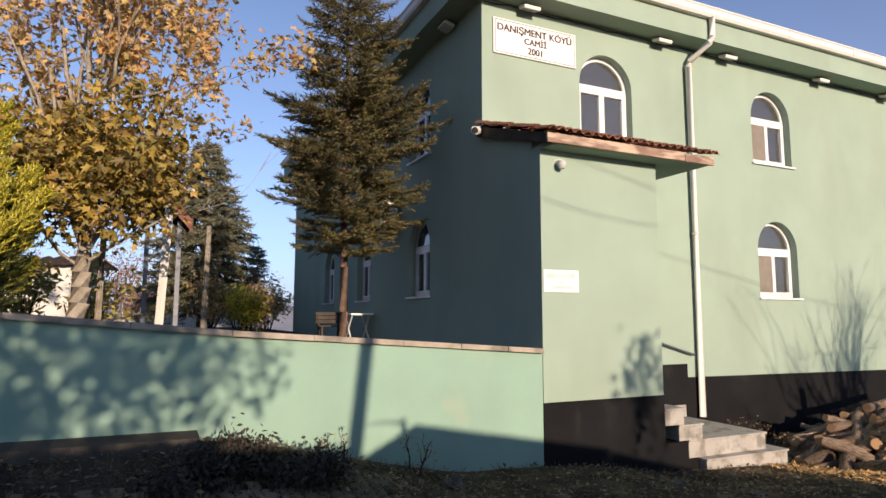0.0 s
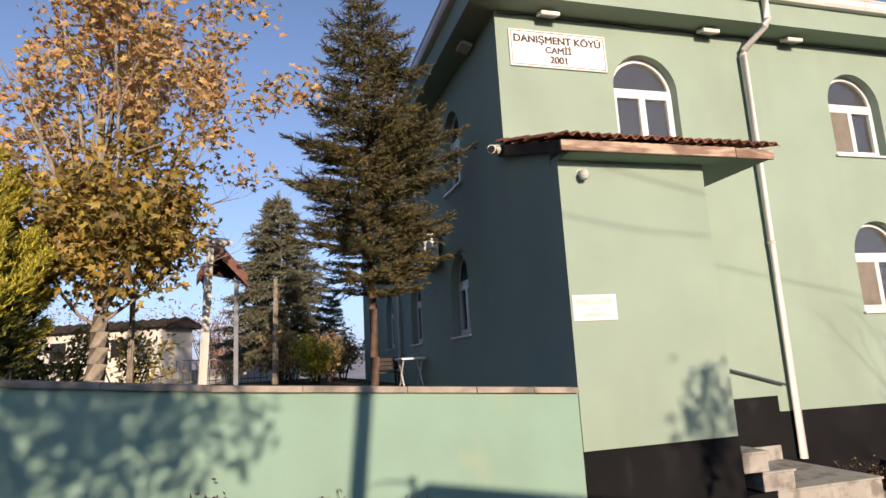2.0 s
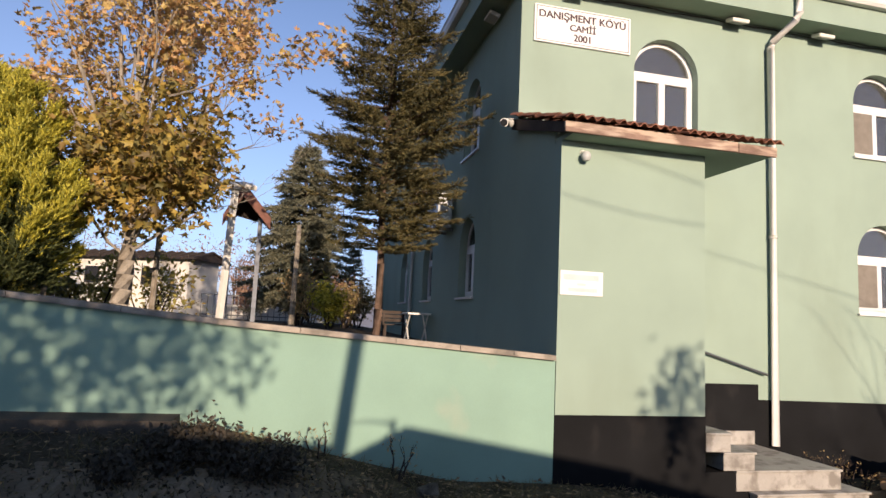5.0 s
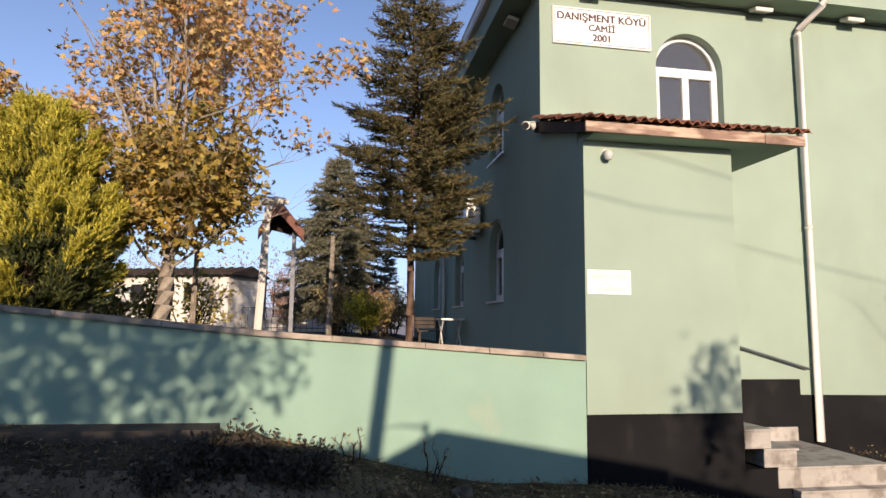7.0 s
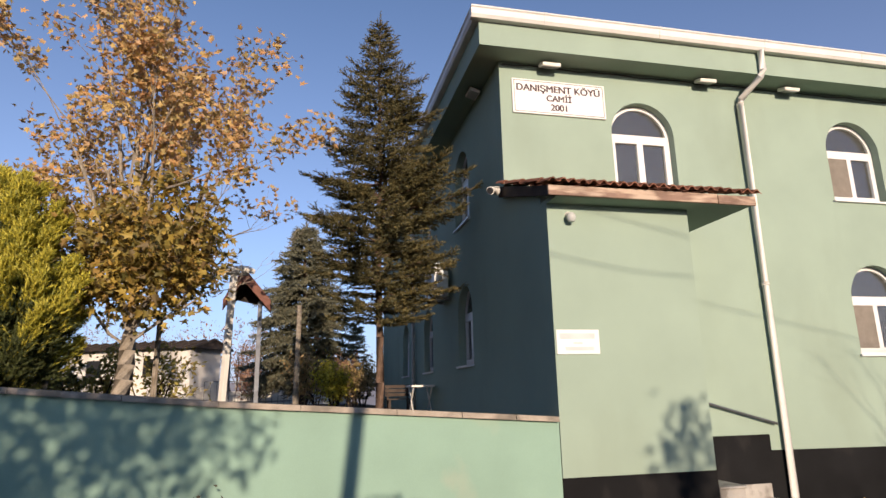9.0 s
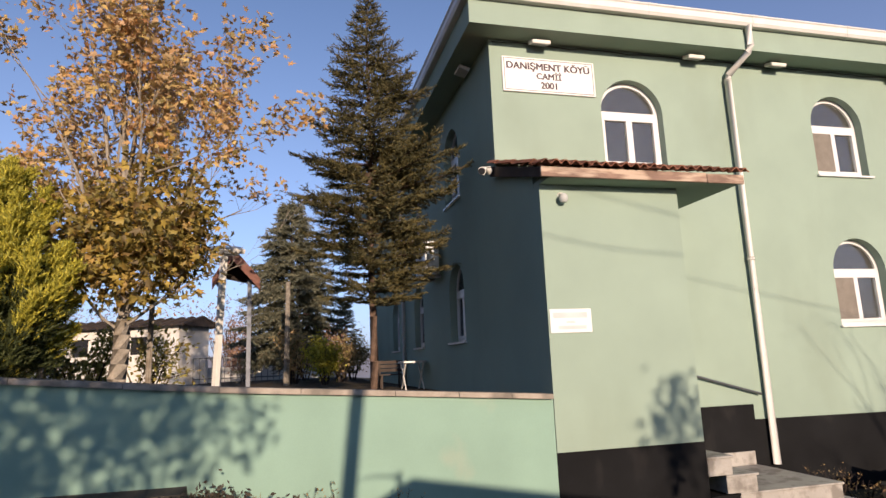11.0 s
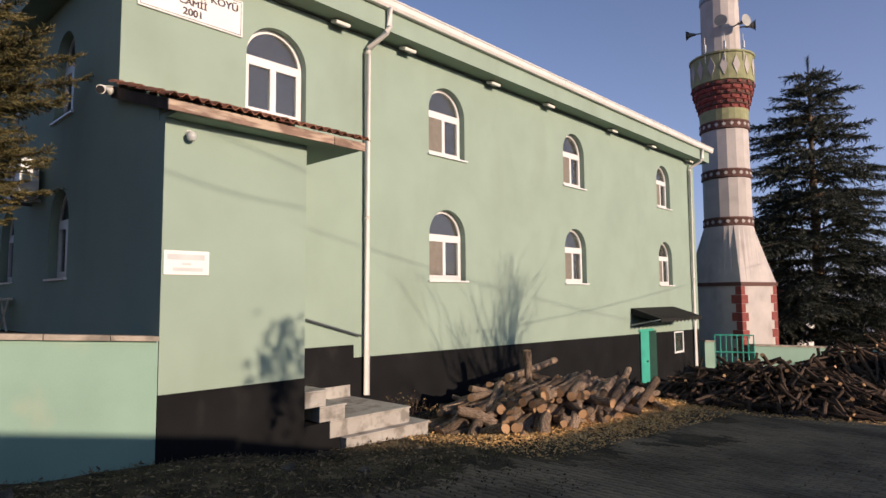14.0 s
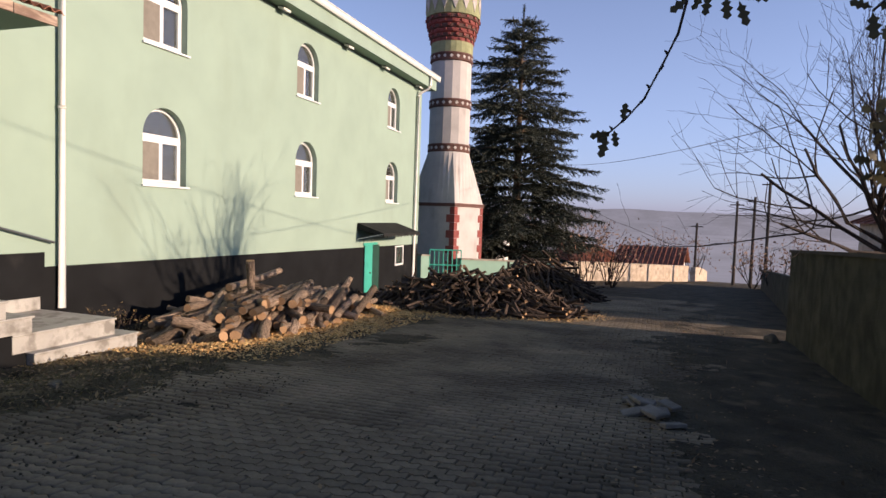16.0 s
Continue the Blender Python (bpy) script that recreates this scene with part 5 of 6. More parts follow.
part("upper_shaft", MB().lathe(MX, MY, [(0.78, 10.85), (0.76, 14.4)], 16), "minaret", mina)
part("spire", MB().lathe(MX, MY, [(0.76, 14.4), (0.8, 14.45), (0.74, 15.1), (0.3, 18.0), (0.04, 19.4)], 16), "lead", mina)
for k, a in enumerate((200, 290, 20, 110, 245)):
    d = Vector((math.cos(radians(a)), math.sin(radians(a)), 0))
    p = Vector((MX, MY, 13.15 + 0.12 * (k % 2))) + d * 0.75
    ls = thing("loudspeaker", "grey horn loudspeaker on the minaret", "loudspeaker", "minaret loudspeakers", at=p)
    part("bracket", MB().tube([p - d * 0.05, p + d * 0.25], 0.03, 6), "metal", ls)
    part("horn", MB().tube([p + d * 0.22, p + d * 0.4, p + d * 0.55, p + d * 0.62], [0.06, 0.09, 0.18, 0.25], 14), "metal", ls, smooth=True)
for k in range(3):
    a = radians(170 + 35 * k)
    an = thing("antenna", "thin aerial mast on the minaret balcony", "antenna", "balcony aerials", at=(MX + 1.25 * math.cos(a), MY + 1.25 * math.sin(a), 11.6))
    x, y = MX + 1.27 * math.cos(a), MY + 1.27 * math.sin(a)
    part("mast", MB().tube([(x, y, 11.5), (x, y, 12.6)], 0.018, 5), "ivory", an)
    part("panel", MB().box(x - 0.05, x + 0.05, y - 0.04, y + 0.04, 12.0, 12.3), "ivory", an)

# ---- gate and low walls past the mosque ----
gz = lambda x, y: float(ground_z(x, y))


def run_wall(name, label, pts, height, thick, mat, cap=None):
    t = thing(name, label, "wall", at=(pts[0][0], pts[0][1], gz(*pts[0])))
    for (xa, ya), (xb, yb) in zip(pts, pts[1:]):
        n = max(1, int(math.hypot(xb - xa, yb - ya) / 2.5))
        d = Vector((xb - xa, yb - ya, 0)).normalized()
        s = Vector((-d.y, d.x, 0)) * thick
        for k in range(n):
            p = Vector((xa + (xb - xa) * k / n, ya + (yb - ya) * k / n, 0))
            q = Vector((xa + (xb - xa) * (k + 1) / n, ya + (yb - ya) * (k + 1) / n, 0))
            za, zb = gz(p.x, p.y), gz(q.x, q.y)
            h = height(p.x) if callable(height) else za + height
            h2 = height(q.x) if callable(height) else zb + height
            part("wall_section", MB().prism([p + Vector((0, 0, za - 0.4)), q + Vector((0, 0, zb - 0.4)), q + Vector((0, 0, h2)), p + Vector((0, 0, h))], s), mat, t)
            if cap:
                o = s.normalized() * 0.04
                part("wall_cap", MB().prism([p - o + Vector((0, 0, h)), q - o + Vector((0, 0, h2)), q - o + Vector((0, 0, h2 + 0.06)), p - o + Vector((0, 0, h + 0.06))], s + 2 * o), cap, t)
    return t


run_wall("yard_wall", "low pale green yard wall beside the minaret", [(27.0, 8.4), (27.5, 8.2)], 1.35, 0.3, "fence", "stone")
run_wall("yard_wall", "low pale green yard wall beside the minaret", [(28.2, 7.0), (31.5, 4.6), (33.5, 3.4)], 1.25, 0.25, "fence", "stone")
gate = thing("yard_gate", "green steel bar gate beside the minaret", "gate", at=(27.8, 7.7, -1.3))
g0, g1 = Vector((27.5, 8.2, 0)), Vector((28.2, 7.0, 0))
for k in range(8):
    p = g0.lerp(g1, k / 7)
    part("bar", MB().tube([p + Vector((0, 0, -1.25)), p + Vector((0, 0, 0.35))], 0.025, 6), "teal", gate)
for z in (-1.1, -0.3, 0.35):
    part("rail", MB().tube([g0 + Vector((0, 0, z)), g1 + Vector((0, 0, z))], 0.03, 6), "teal", gate)
WALL_TOP = lambda x: 1.515 - 0.033 * (x - 11)
run_wall("boundary_wall", "old mossy rendered wall along the street", [(-8, -2.8), (18.2, -3.78)], lambda x: WALL_TOP(x), -0.35, "mossy", "concrete")
run_wall("boundary_wall", "dark rendered wall further down the street", [(21.0, -4.6), (34, -6.2), (50, -8.1)], 1.35, -0.3, "mossy")
run_wall("rubble_wall", "sunlit pale rubble wall at the bend of the street", [(40.5, 6.6), (57, -3.4)], 1.25, -0.4, "rubble", "rubble")
run_wall("rubble_wall", "sunlit pale rubble wall at the bend of the street", [(58.6, -4.0), (66, -5.5)], 1.2, -0.4, "rubble")


def cottage(name, label, cx, cy, lx, ly, z0, wall_h, roof_h, wall, tiles, turn=0.0, ridge_x=True):
    t = thing(name, label, "house", "village houses", at=(cx, cy, z0))
    m = Matrix.Translation((cx, cy, 0)) @ Matrix.Rotation(radians(turn), 4, "Z")
    part("wall", MB().box(-lx, lx, -ly, ly, z0 - 1.5, z0 + wall_h, m), wall, t)
    e, z = 0.4, z0 + wall_h
    r = [(-lx - e, 0), (lx + e, 0)] if ridge_x else [(0, -ly - e), (0, ly + e)]
    vs = [(-lx - e, -ly - e, z - 0.08), (lx + e, -ly - e, z - 0.08), (lx + e, ly + e, z - 0.08), (-lx - e, ly + e, z - 0.08), (*r[0], z + roof_h), (*r[1], z + roof_h)]
    fs = [(0, 1, 5, 4), (2, 3, 4, 5), (1, 2, 5), (3, 0, 4)] if ridge_x else [(1, 2, 5, 4), (3, 0, 4, 5), (0, 1, 4), (2, 3, 5)]
    if not ridge_x:
        part("gable", MB().add([m @ Vector(p) for p in ((-lx, -ly, z - 0.02), (lx, -ly, z - 0.02), (0, -ly, z + roof_h * lx / (lx + e) - 0.1))], [(0, 1, 2)]), wall, t)
        fs = fs[:2]
    part("roof", MB().add([m @ Vector(p) for p in vs], fs), tiles, t)
    n = 14
    for sgn in (-1, 1):
        for k in range(n + 1):
            if ridge_x:
                x = (-1 + 2 * k / n) * (lx + e)
                p, q = Vector((x, sgn * (ly + e), z - 0.05)), Vector((x, 0, z + roof_h + 0.03))
            else:
                y = (-1 + 2 * k / n) * (ly + e)
                p, q = Vector((sgn * (lx + e), y, z - 0.05)), Vector((0, y, z + roof_h + 0.03))
            part("tile_ridge", MB().tube([m @ p, m @ q], 0.07, 5), tiles, t)
    for x in (-lx * 0.5, lx * 0.4):
        part("window", MB().box(x - 0.4, x + 0.4, -ly - 0.02, -ly + 0.01, z0 + wall_h - 1.3, z0 + wall_h - 0.5, m), "dark", t)
    return t


cottage("village_house", "low house with a red tile roof below the street", 74, 6.2, 5.0, 3.5, -5.4, 2.9, 1.6, "rubble", "far_tile", 20)
cottage("village_house", "small plastered house with a red tile roof", 63.5, -0.9, 2.9, 2.6, -3.8, 1.9, 1.5, "white_wall", "far_tile", -8, False)
cottage("village_house", "distant house with a red tile roof", 92, -1, 5.0, 3.5, -9, 3.0, 1.6, "white_wall", "far_tile", 0)
cottage("garden_house", "whitewashed cottage with a dark overhanging roof", -4.6, 32.5, 3.4, 1.2, 1.3, 2.75, 0.35, "white_wall", "dark_wood", -25)
cottage("tea_house", "whitewashed building seen through the cedar", 47, 12.5, 3, 3, -2.0, 3.2, 1.6, "white_wall", "far_tile", 0)
# out of view, added only to throw shade over the far road
cottage("unseen_shade_house", "unseen house added across the street to shade the road", 31.5, -14, 8.5, 3, -1.2, 3.4, 1.4, "rubble", "far_tile", 0)

for x, y, top in ((60, -4.4, 1.9), (50, -8.3, 5.0), (55, -6.9, 3.7), (52, -7.7, 3.9)):
    p = thing("utility_pole", "distant dark timber utility pole by the road", "pole", "utility poles", at=(x, y, gz(x, y)))
    part("post", MB().tube([(x, y, gz(x, y) - 0.3), (x, y, top)], [0.13, 0.09], 8), "dark_wood", p)
    part("cross_arm", MB().box(x - 0.05, x + 0.05, y - 0.5, y + 0.5, top - 0.35, top - 0.27), "dark_wood", p)
x, y = 4.05, -5.0
p = thing("utility_pole", "timber utility pole standing across the street", "pole", "utility poles", at=(x, y, gz(x, y)))
part("post", MB().tube([(3.68, y, gz(x, y) - 0.3), (4.51, y, 7.6)], [0.11, 0.085], 10), "dark_wood", p)
for (a, b) in (((40, 5.2, 5.2), (14.5, -3.0, 3.6)), ((4.5, -5, 7.3), (24, -5.2, 3.9)), ((4.45, -5, 6.8), (9.5, -5.2, 5.9))):
    pts = [(a[0] + (b[0] - a[0]) * k / 16, a[1] + (b[1] - a[1]) * k / 16, a[2] + (b[2] - a[2]) * k / 16 - 0.35 * 4 * (k / 16) * (1 - k / 16)) for k in range(17)]
    solo("overhead_wire", MB().tube(pts, 0.008, 5), "dark", "thin black overhead wire", "wire", "overhead wires")

# ---- in the garden ----
pole = thing("garden_lamp_post", "white square lamp post with a cluster of floodlights", "lamp post", at=(1.33, 13.15, 1.3))
part("post", MB().tube([(1.34, 13.1, 1.2), (1.46, 13.1, 4.28)], 0.075, 4), "ivory", pole)
part("cross_bar", MB().box(1.18, 1.74, 13.07, 13.13, 4.25, 4.3), "ivory", pole)
for x, a in ((1.2, -35), (1.46, 0), (1.72, 35)):
    part("lamp_head", MB().box(-0.13, 0.13, -0.12, 0.12, -0.05, 0.05, pose(x, 13.03, 4.36, 25, 0, a), bevel=0.012), "ivory", pole)
stake = solo("tree_stake", MB().tube([(0.48, 11.21, 1.2), (0.5, 11.2, 3.2)], [0.055, 0.045], 8), "pale_bark", "rough timber stake beside the plane tree", "stake")
solo("timber_post", MB().tube([(2.72, 22.0, 1.2), (2.76, 22.0, 4.87)], [0.11, 0.08], 8), "pale_bark", "weathered round timber post in the garden", "post")
for x, y in ((-0.62, 9.7), (-1.9, 9.2)):
    solo("fence_post", MB().tube([(x, y, 1.2), (x, y, 2.25)], 0.04, 7), "pale_bark", "short timber post behind the garden wall", "post", "garden posts")
sh = thing("garden_shelter", "small garden shelter with brown barge boards on grey posts", "shelter", at=(1.35, 17.4, 1.3))
for x in (1.0, 1.74):
    part("post", MB().box(x - 0.055, x + 0.055, 17.15, 17.26, 1.25, 4.3), "slate_post", sh)
for sgn in (-1, 1):
    ridge, eave = 1.3, 1.3 + (0.7 if sgn > 0 else -0.45)
    vs = [(ridge, 16.8, 5.05), (ridge, 18.0, 5.05), (eave, 18.0, 4.2), (eave, 16.8, 4.2)]
    part("roof_slope", MB().prism(vs, (0, 0, 0.07)), "dark_wood", sh)
    part("barge_board", MB().prism([(ridge, 16.79, 5.16), (eave + sgn * 0.03, 16.79, 4.28), (eave + sgn * 0.03, 16.79, 3.98), (ridge, 16.79, 4.8)], (0, -0.03, 0)), "brown_shingle", sh)
    part("rafter", MB().prism([(ridge, 17.9, 5.04), (eave, 17.9, 4.19), (eave, 17.9, 4.05), (ridge, 17.9, 4.88)], (0, 0.05, 0)), "dark_wood", sh)
part("back_panel", MB().prism([(0.95, 17.93, 4.45), (1.88, 17.93, 4.25), (1.3, 17.93, 4.95)], (0, 0.02, 0)), "dark_wood", sh)
rail = thing("garden_fence", "low timber rail fence in the garden", "fence", at=(-4, 15, 1.3))
for k in range(8):
    part("post", MB().box(-9 + k * 1.1, -8.92 + k * 1.1, 15.0, 15.08, 1.2, 2.2), "wood", rail)
for z in (1.75, 2.1):
    part("rail", MB().box(-9.1, -1.1, 14.96, 15.0, z, z + 0.09), "wood", rail)
fence2 = thing("metal_fence", "thin metal railing far back in the garden", "fence", at=(0, 30, 1.3))
for k in range(22):
    part("bar", MB().box(-3.5 + k * 0.28, -3.47 + k * 0.28, 31.0, 31.03, 1.2, 2.5), "metal", fence2)
for z in (1.5, 2.45):
    part("rail", MB().box(-3.6, 2.5, 31.0, 31.04, z, z + 0.05), "metal", fence2)
run_wall("back_wall", "low whitewashed wall at the back of the garden", [(-14, 34), (5.5, 34)], 0.75, 0.25, "white_wall")
for k, (x, y, h) in enumerate([(-9, 60, 7), (-3, 64, 8), (2.5, 58, 6.5), (5, 66, 7.5), (-15, 58, 8)]):
    shrub("far_tree", "small bare orchard tree beyond the garden", (x, y), gz(x, y), h, 2.6, "red_bush", 60 + k, 700, 0.2, 6, group="orchard trees")
for k, (x, y, h) in enumerate([(44, 3.5, 5), (47, 8, 6), (56, 4.5, 5), (68, -2.5, 6), (80, 1.5, 6), (52, 12, 6), (70, 9, 6), (38, 1.2, 3.4), (41, 1.6, 4.2), (35, 2.2, 3.2), (61, -4.5, 4), (40, -7.2, 3.2), (46, -9.4, 4), (50, -7.6, 3.6), (43, -9.6, 3.0)]):
    shrub("far_tree", "small nearly bare tree by the village street", (x, y), gz(x, y), h, 2.2, "red_bush", 70 + k, 160, 0.2, 6, group="street trees")

for k, (x, y, h, w) in enumerate([(0.2, 37, 2.6, "red_bush"), (1.4, 38, 3.0, "bush_leaf"), (2.6, 36.5, 2.4, "red_bush"), (3.7, 38, 3.2, "bush_leaf"), (4.9, 37, 2.6, "red_bush"), (-8, 36.5, 2.6, "bush_leaf")]):
    shrub("hedge_bush", "brown autumn bush in the hedge behind the garden", (x, y), 1.3, h, 1.2, w, 150 + k, 450, 0.15, 8, group="hedge bushes")

# ---- bare trees and leaves by the street wall ----
rng = np.random.default_rng(12)
bare = thing("bare_fruit_tree", "leafless many-stemmed fruit tree behind the street wall", "tree", at=(15.4, -5.0, -0.6))
for az, el, L in ((2.2, 50, 2.6), (1.9, 36, 2.9), (1.2, 78, 2.6), (2.6, 68, 2.5), (2.05, 8, 2.8), (1.92, 22, 2.9), (2.2, 30, 2.7), (1.8, 58, 2.8)):
    out, tips = [], []
    v = (math.cos(az) * math.cos(radians(el)), math.sin(az) * math.cos(radians(el)), math.sin(radians(el)))
    grow(rng, (15.4 + 0.1 * math.cos(az), -5.0 + 0.1 * math.sin(az), 1.25 + rng.uniform(0, 0.3)), v, L, 0.045, 3, out, tips, 0.5, 0.45, 0.66, (2, 4), 0.3)
    part("limb", limbs(out), "twig", bare)
out = [(([(15.4, -5.0, -0.8), (15.42, -5.0, 0.4), (15.4, -5.0, 1.5)], [0.15, 0.12, 0.1]))]
part("trunk", limbs(out), "twig", bare)

sap = thing("bare_shrub", "tall leafless tree fanning out behind the street wall", "tree", at=(15.5, -4.75, -0.5))
part("trunk", MB().tube([(15.6, -4.8, -0.7), (15.5, -4.75, 1.2), (15.5, -4.75, 2.6)], [0.13, 0.1, 0.06], 8), "twig", sap)
for k in range(11):
    a = radians(88 + (k - 5) * 10 + rng.uniform(-4, 4))
    out, tips = [], []
    grow(rng, (15.5 + 0.2 * (k - 5), -4.75, 2.3 + 0.06 * k % 0.4), (math.cos(a), rng.uniform(-0.15, 0.1), math.sin(a)), rng.uniform(1.2, 1.9), 0.028, 3, out, tips, 0.42, 0.7, 0.66, (2, 4), 0.25)
    part("limb", limbs(out), "twig", sap)

OAK_V = [(0, 0, 0), (0.2, 0.1, 0), (0.28, 0.28, 0.02), (0.42, 0.14, 0), (0.55, 0.36, 0.02), (0.68, 0.16, 0), (0.85, 0.26, 0), (1.0, 0, 0),
         (0.85, -0.26, 0), (0.68, -0.16, 0), (0.55, -0.36, 0.02), (0.42, -0.14, 0), (0.28, -0.28, 0.02), (0.2, -0.1, 0)]
OAK_F = [(0, 1, 13), (1, 2, 3), (1, 3, 11), (1, 11, 13), (3, 4, 5), (3, 5, 9), (3, 9, 11), (5, 6, 7), (5, 7, 9), (7, 8, 9), (9, 10, 11), (11, 12, 13)]


def leafy_tree(label, at, base, centre, size, n, seed, leaf=0.14):
    rng = np.random.default_rng(seed)
    t = thing("oak_tree", label, "tree", "street oaks", at=(*at, base))
    out, tips = [], []
    out.append(([(*at, base - 0.2), (at[0], at[1], (base + centre[2]) / 2)], [0.14, 0.1]))
    for k in range(7):
        az = k * 0.9 + rng.uniform(0, 0.5)
        grow(rng, (at[0], at[1], (base + centre[2]) / 2), (math.cos(az), math.sin(az), 0.8), size[0] * 0.6, 0.05, 2, out, tips, 0.5, 0.3, 0.65)
    part("branching", limbs(out), "twig", t)
    q = rng.normal(size=(n, 3))
    q = q / np.linalg.norm(q, axis=1, keepdims=True) * rng.uniform(0.1, 1, (n, 1)) ** 0.5 * size + centre
    clump = rng.normal(size=(max(6, n // 13), 3))
    clump = clump / np.linalg.norm(clump, axis=1, keepdims=True) * rng.uniform(0.2, 1, (len(clump), 1)) ** 0.5 * size + centre
    q = clump[rng.integers(0, len(clump), n)] + rng.normal(size=(n, 3)) * 0.16
    under(scatter("leaves", OAK_V, OAK_F, q, rng.normal(size=(n, 3)), leaf * rng.uniform(0.8, 1.3, n), rng, "oak_leaf"), t)
    return t


leafy_tree("leafy oak across the street shading the garden wall", (0.4, -6.0), 0.2, (0.15, -5.6, 4.15), (3.1, 0.9, 0.95), 5600, 81, 0.12)
leafy_tree("small oak behind the street wall", (8.4, -8.2), -0.1, (8.5, -8.2, 4.2), (0.65, 0.5, 0.6), 330, 82, 0.12)

# oak twig hanging over the street
rng = np.random.default_rng(90)
twig = thing("oak_branch", "thin oak branch with a few dark leaves over the street", "branch", at=(4.62, -4.95, 3.2))
main = [(3.8, -0.762, 1.992), (3.8, -0.79, 2.017), (3.8, -0.817, 2.048), (3.8, -0.844, 2.105), (3.8, -0.863, 2.148), (3.8, -0.873, 2.196), (3.82, -0.885, 2.26), (3.95, -1.5, 2.5), (4.25, -3.2, 2.9), (4.6, -4.95, 3.25)]
part("stem", MB().tube(main, [0.0014, 0.0017, 0.0019, 0.002, 0.0022, 0.0024, 0.003, 0.006, 0.012, 0.02], 6), "twig", twig)
part("stem", MB().tube([(3.8, -0.875, 2.205), (3.81, -0.91, 2.212), (3.82, -0.965, 2.2)], [0.002, 0.0016, 0.0012], 5), "twig", twig)
part("stem", MB().tube([(3.9, -1.3, 2.43), (3.84, -1.2, 2.24), (3.82, -1.13, 2.17)], [0.004, 0.003, 0.002], 5), "twig", twig)
for k in range(7):                     # buds along the stem
    a, b = Vector(main[k // 2]), Vector(main[k // 2 + 1])
    c = a.lerp(b, 0.3 + 0.5 * (k % 2))
    part("bud", MB().tube([c, c + Vector((0, (-1) ** k * 0.006, 0.006))], [0.003, 0.001], 5), "twig", twig)
part("trunk", MB().tube([(4.62, -4.97, -0.1), (4.6, -4.95, 3.3)], [0.08, 0.03], 8), "bark", twig)
spots = [((3.8, -0.88, 2.205), (0, 0.7, -0.5)), ((3.81, -0.905, 2.21), (0, 0.1, -0.9)), ((3.81, -0.93, 2.205), (0, -0.1, -0.9)), ((3.82, -0.95, 2.2), (0.1, -0.3, -0.8)), ((3.82, -0.965, 2.2), (0, -0.8, 0.1)),
         ((3.8, -0.768, 1.998), (0.1, 0.6, -0.5)), ((3.8, -0.765, 1.995), (0.0, 0.9, -0.2)), ((3.8, -0.762, 1.99), (0, 0.25, -0.9)), ((3.8, -0.772, 2.0), (0.1, -0.15, -0.9)), ((3.8, -0.785, 2.012), (0, -0.1, 0.8)),
         ((3.81, -0.9, 2.215), (0, 0.5, -0.8)), ((3.82, -1.13, 2.175), (0, 0.8, 0.3)), ((3.82, -1.13, 2.17), (0, -0.1, -0.9)), ((3.82, -1.135, 2.18), (0, -0.8, -0.3)), ((3.83, -1.15, 2.2), (0, 0.6, 0.5))]
for i, (p, d) in enumerate(spots):
    d = Vector(d).normalized()
    face = Vector((-1, rng.uniform(-0.4, 0.4), rng.uniform(-0.4, 0.4)))
    across = face.cross(d).normalized()
    m = Matrix.Translation(p) @ Matrix((d, across, d.cross(across))).transposed().to_4x4() @ Matrix.Scale((0.034 if 5 <= i < 10 else 0.038) * rng.uniform(0.85, 1.15), 4) @ Matrix.Diagonal((1, 0.7, 1, 1))
    part("leaf", MB().add([m @ Vector(v) for v in OAK_V], OAK_F), "oak_leaf", twig)

# drooping branch of the small oak
droop = thing("oak_branch", "long drooping branch of the small oak with dark leaves", "branch", at=(8.4, -8.0, 4.0))
part("stem", MB().tube([(8.42, -8.15, 4.0), (8.2, -5.4, 3.85), (8.05, -2.7, 3.5), (8.0, -2.35, 3.2), (8.0, -2.33, 2.75), (8.0, -2.36, 2.24)], [0.03, 0.02, 0.012, 0.009, 0.007, 0.004], 6), "twig", droop)
for z in (2.25, 2.35, 2.45, 2.62, 2.7, 2.78, 3.22):
    for k in range(4):
        d = Vector(rng.normal(size=3) - [0, 0.2, 0.2]).normalized()
        m = Matrix.Translation((8.0, -2.33 + rng.uniform(-0.04, 0.04), z)) @ d.to_track_quat("X", "Y").to_matrix().to_4x4() @ Matrix.Scale(rng.uniform(0.1, 0.15), 4)
        part("leaf", MB().add([m @ Vector(v) for v in OAK_V], OAK_F), "oak_leaf", droop)

# unseen low sheds across the street, placed and shaped for the shadows they cast
oh = thing("shadow_shed", "unseen low gabled shed, shaped to cast the garden wall's shadow", "shed", at=(4.6, -6, 0.1))
part("wall", MB().prism([(2.3, -7.5, -0.3), (7.4, -7.5, -0.3), (7.4, -7.5, 2.55), (4.73, -7.5, 3.04), (4.05, -7.5, 2.7), (3.85, -7.5, 2.86), (2.3, -7.5, 2.92)], (0, 2.9, 0)), "rubble", oh)
part("roof", MB().prism([(2.15, -7.6, 2.94), (3.85, -7.6, 2.88), (4.05, -7.6, 2.72), (4.73, -7.6, 3.06), (7.55, -7.6, 2.54), (7.55, -7.6, 2.61), (4.73, -7.6, 3.13), (4.05, -7.6, 2.79), (3.85, -7.6, 2.95), (2.15, -7.6, 3.01)], (0, 3.1, 0)), "far_tile", oh)

# unseen lean-to whose sloping top sets the shadow edge by the steps
oh = thing("shadow_shed", "unseen lean-to added to shade the ground by the steps", "shed", at=(9.2, -6, -0.2))
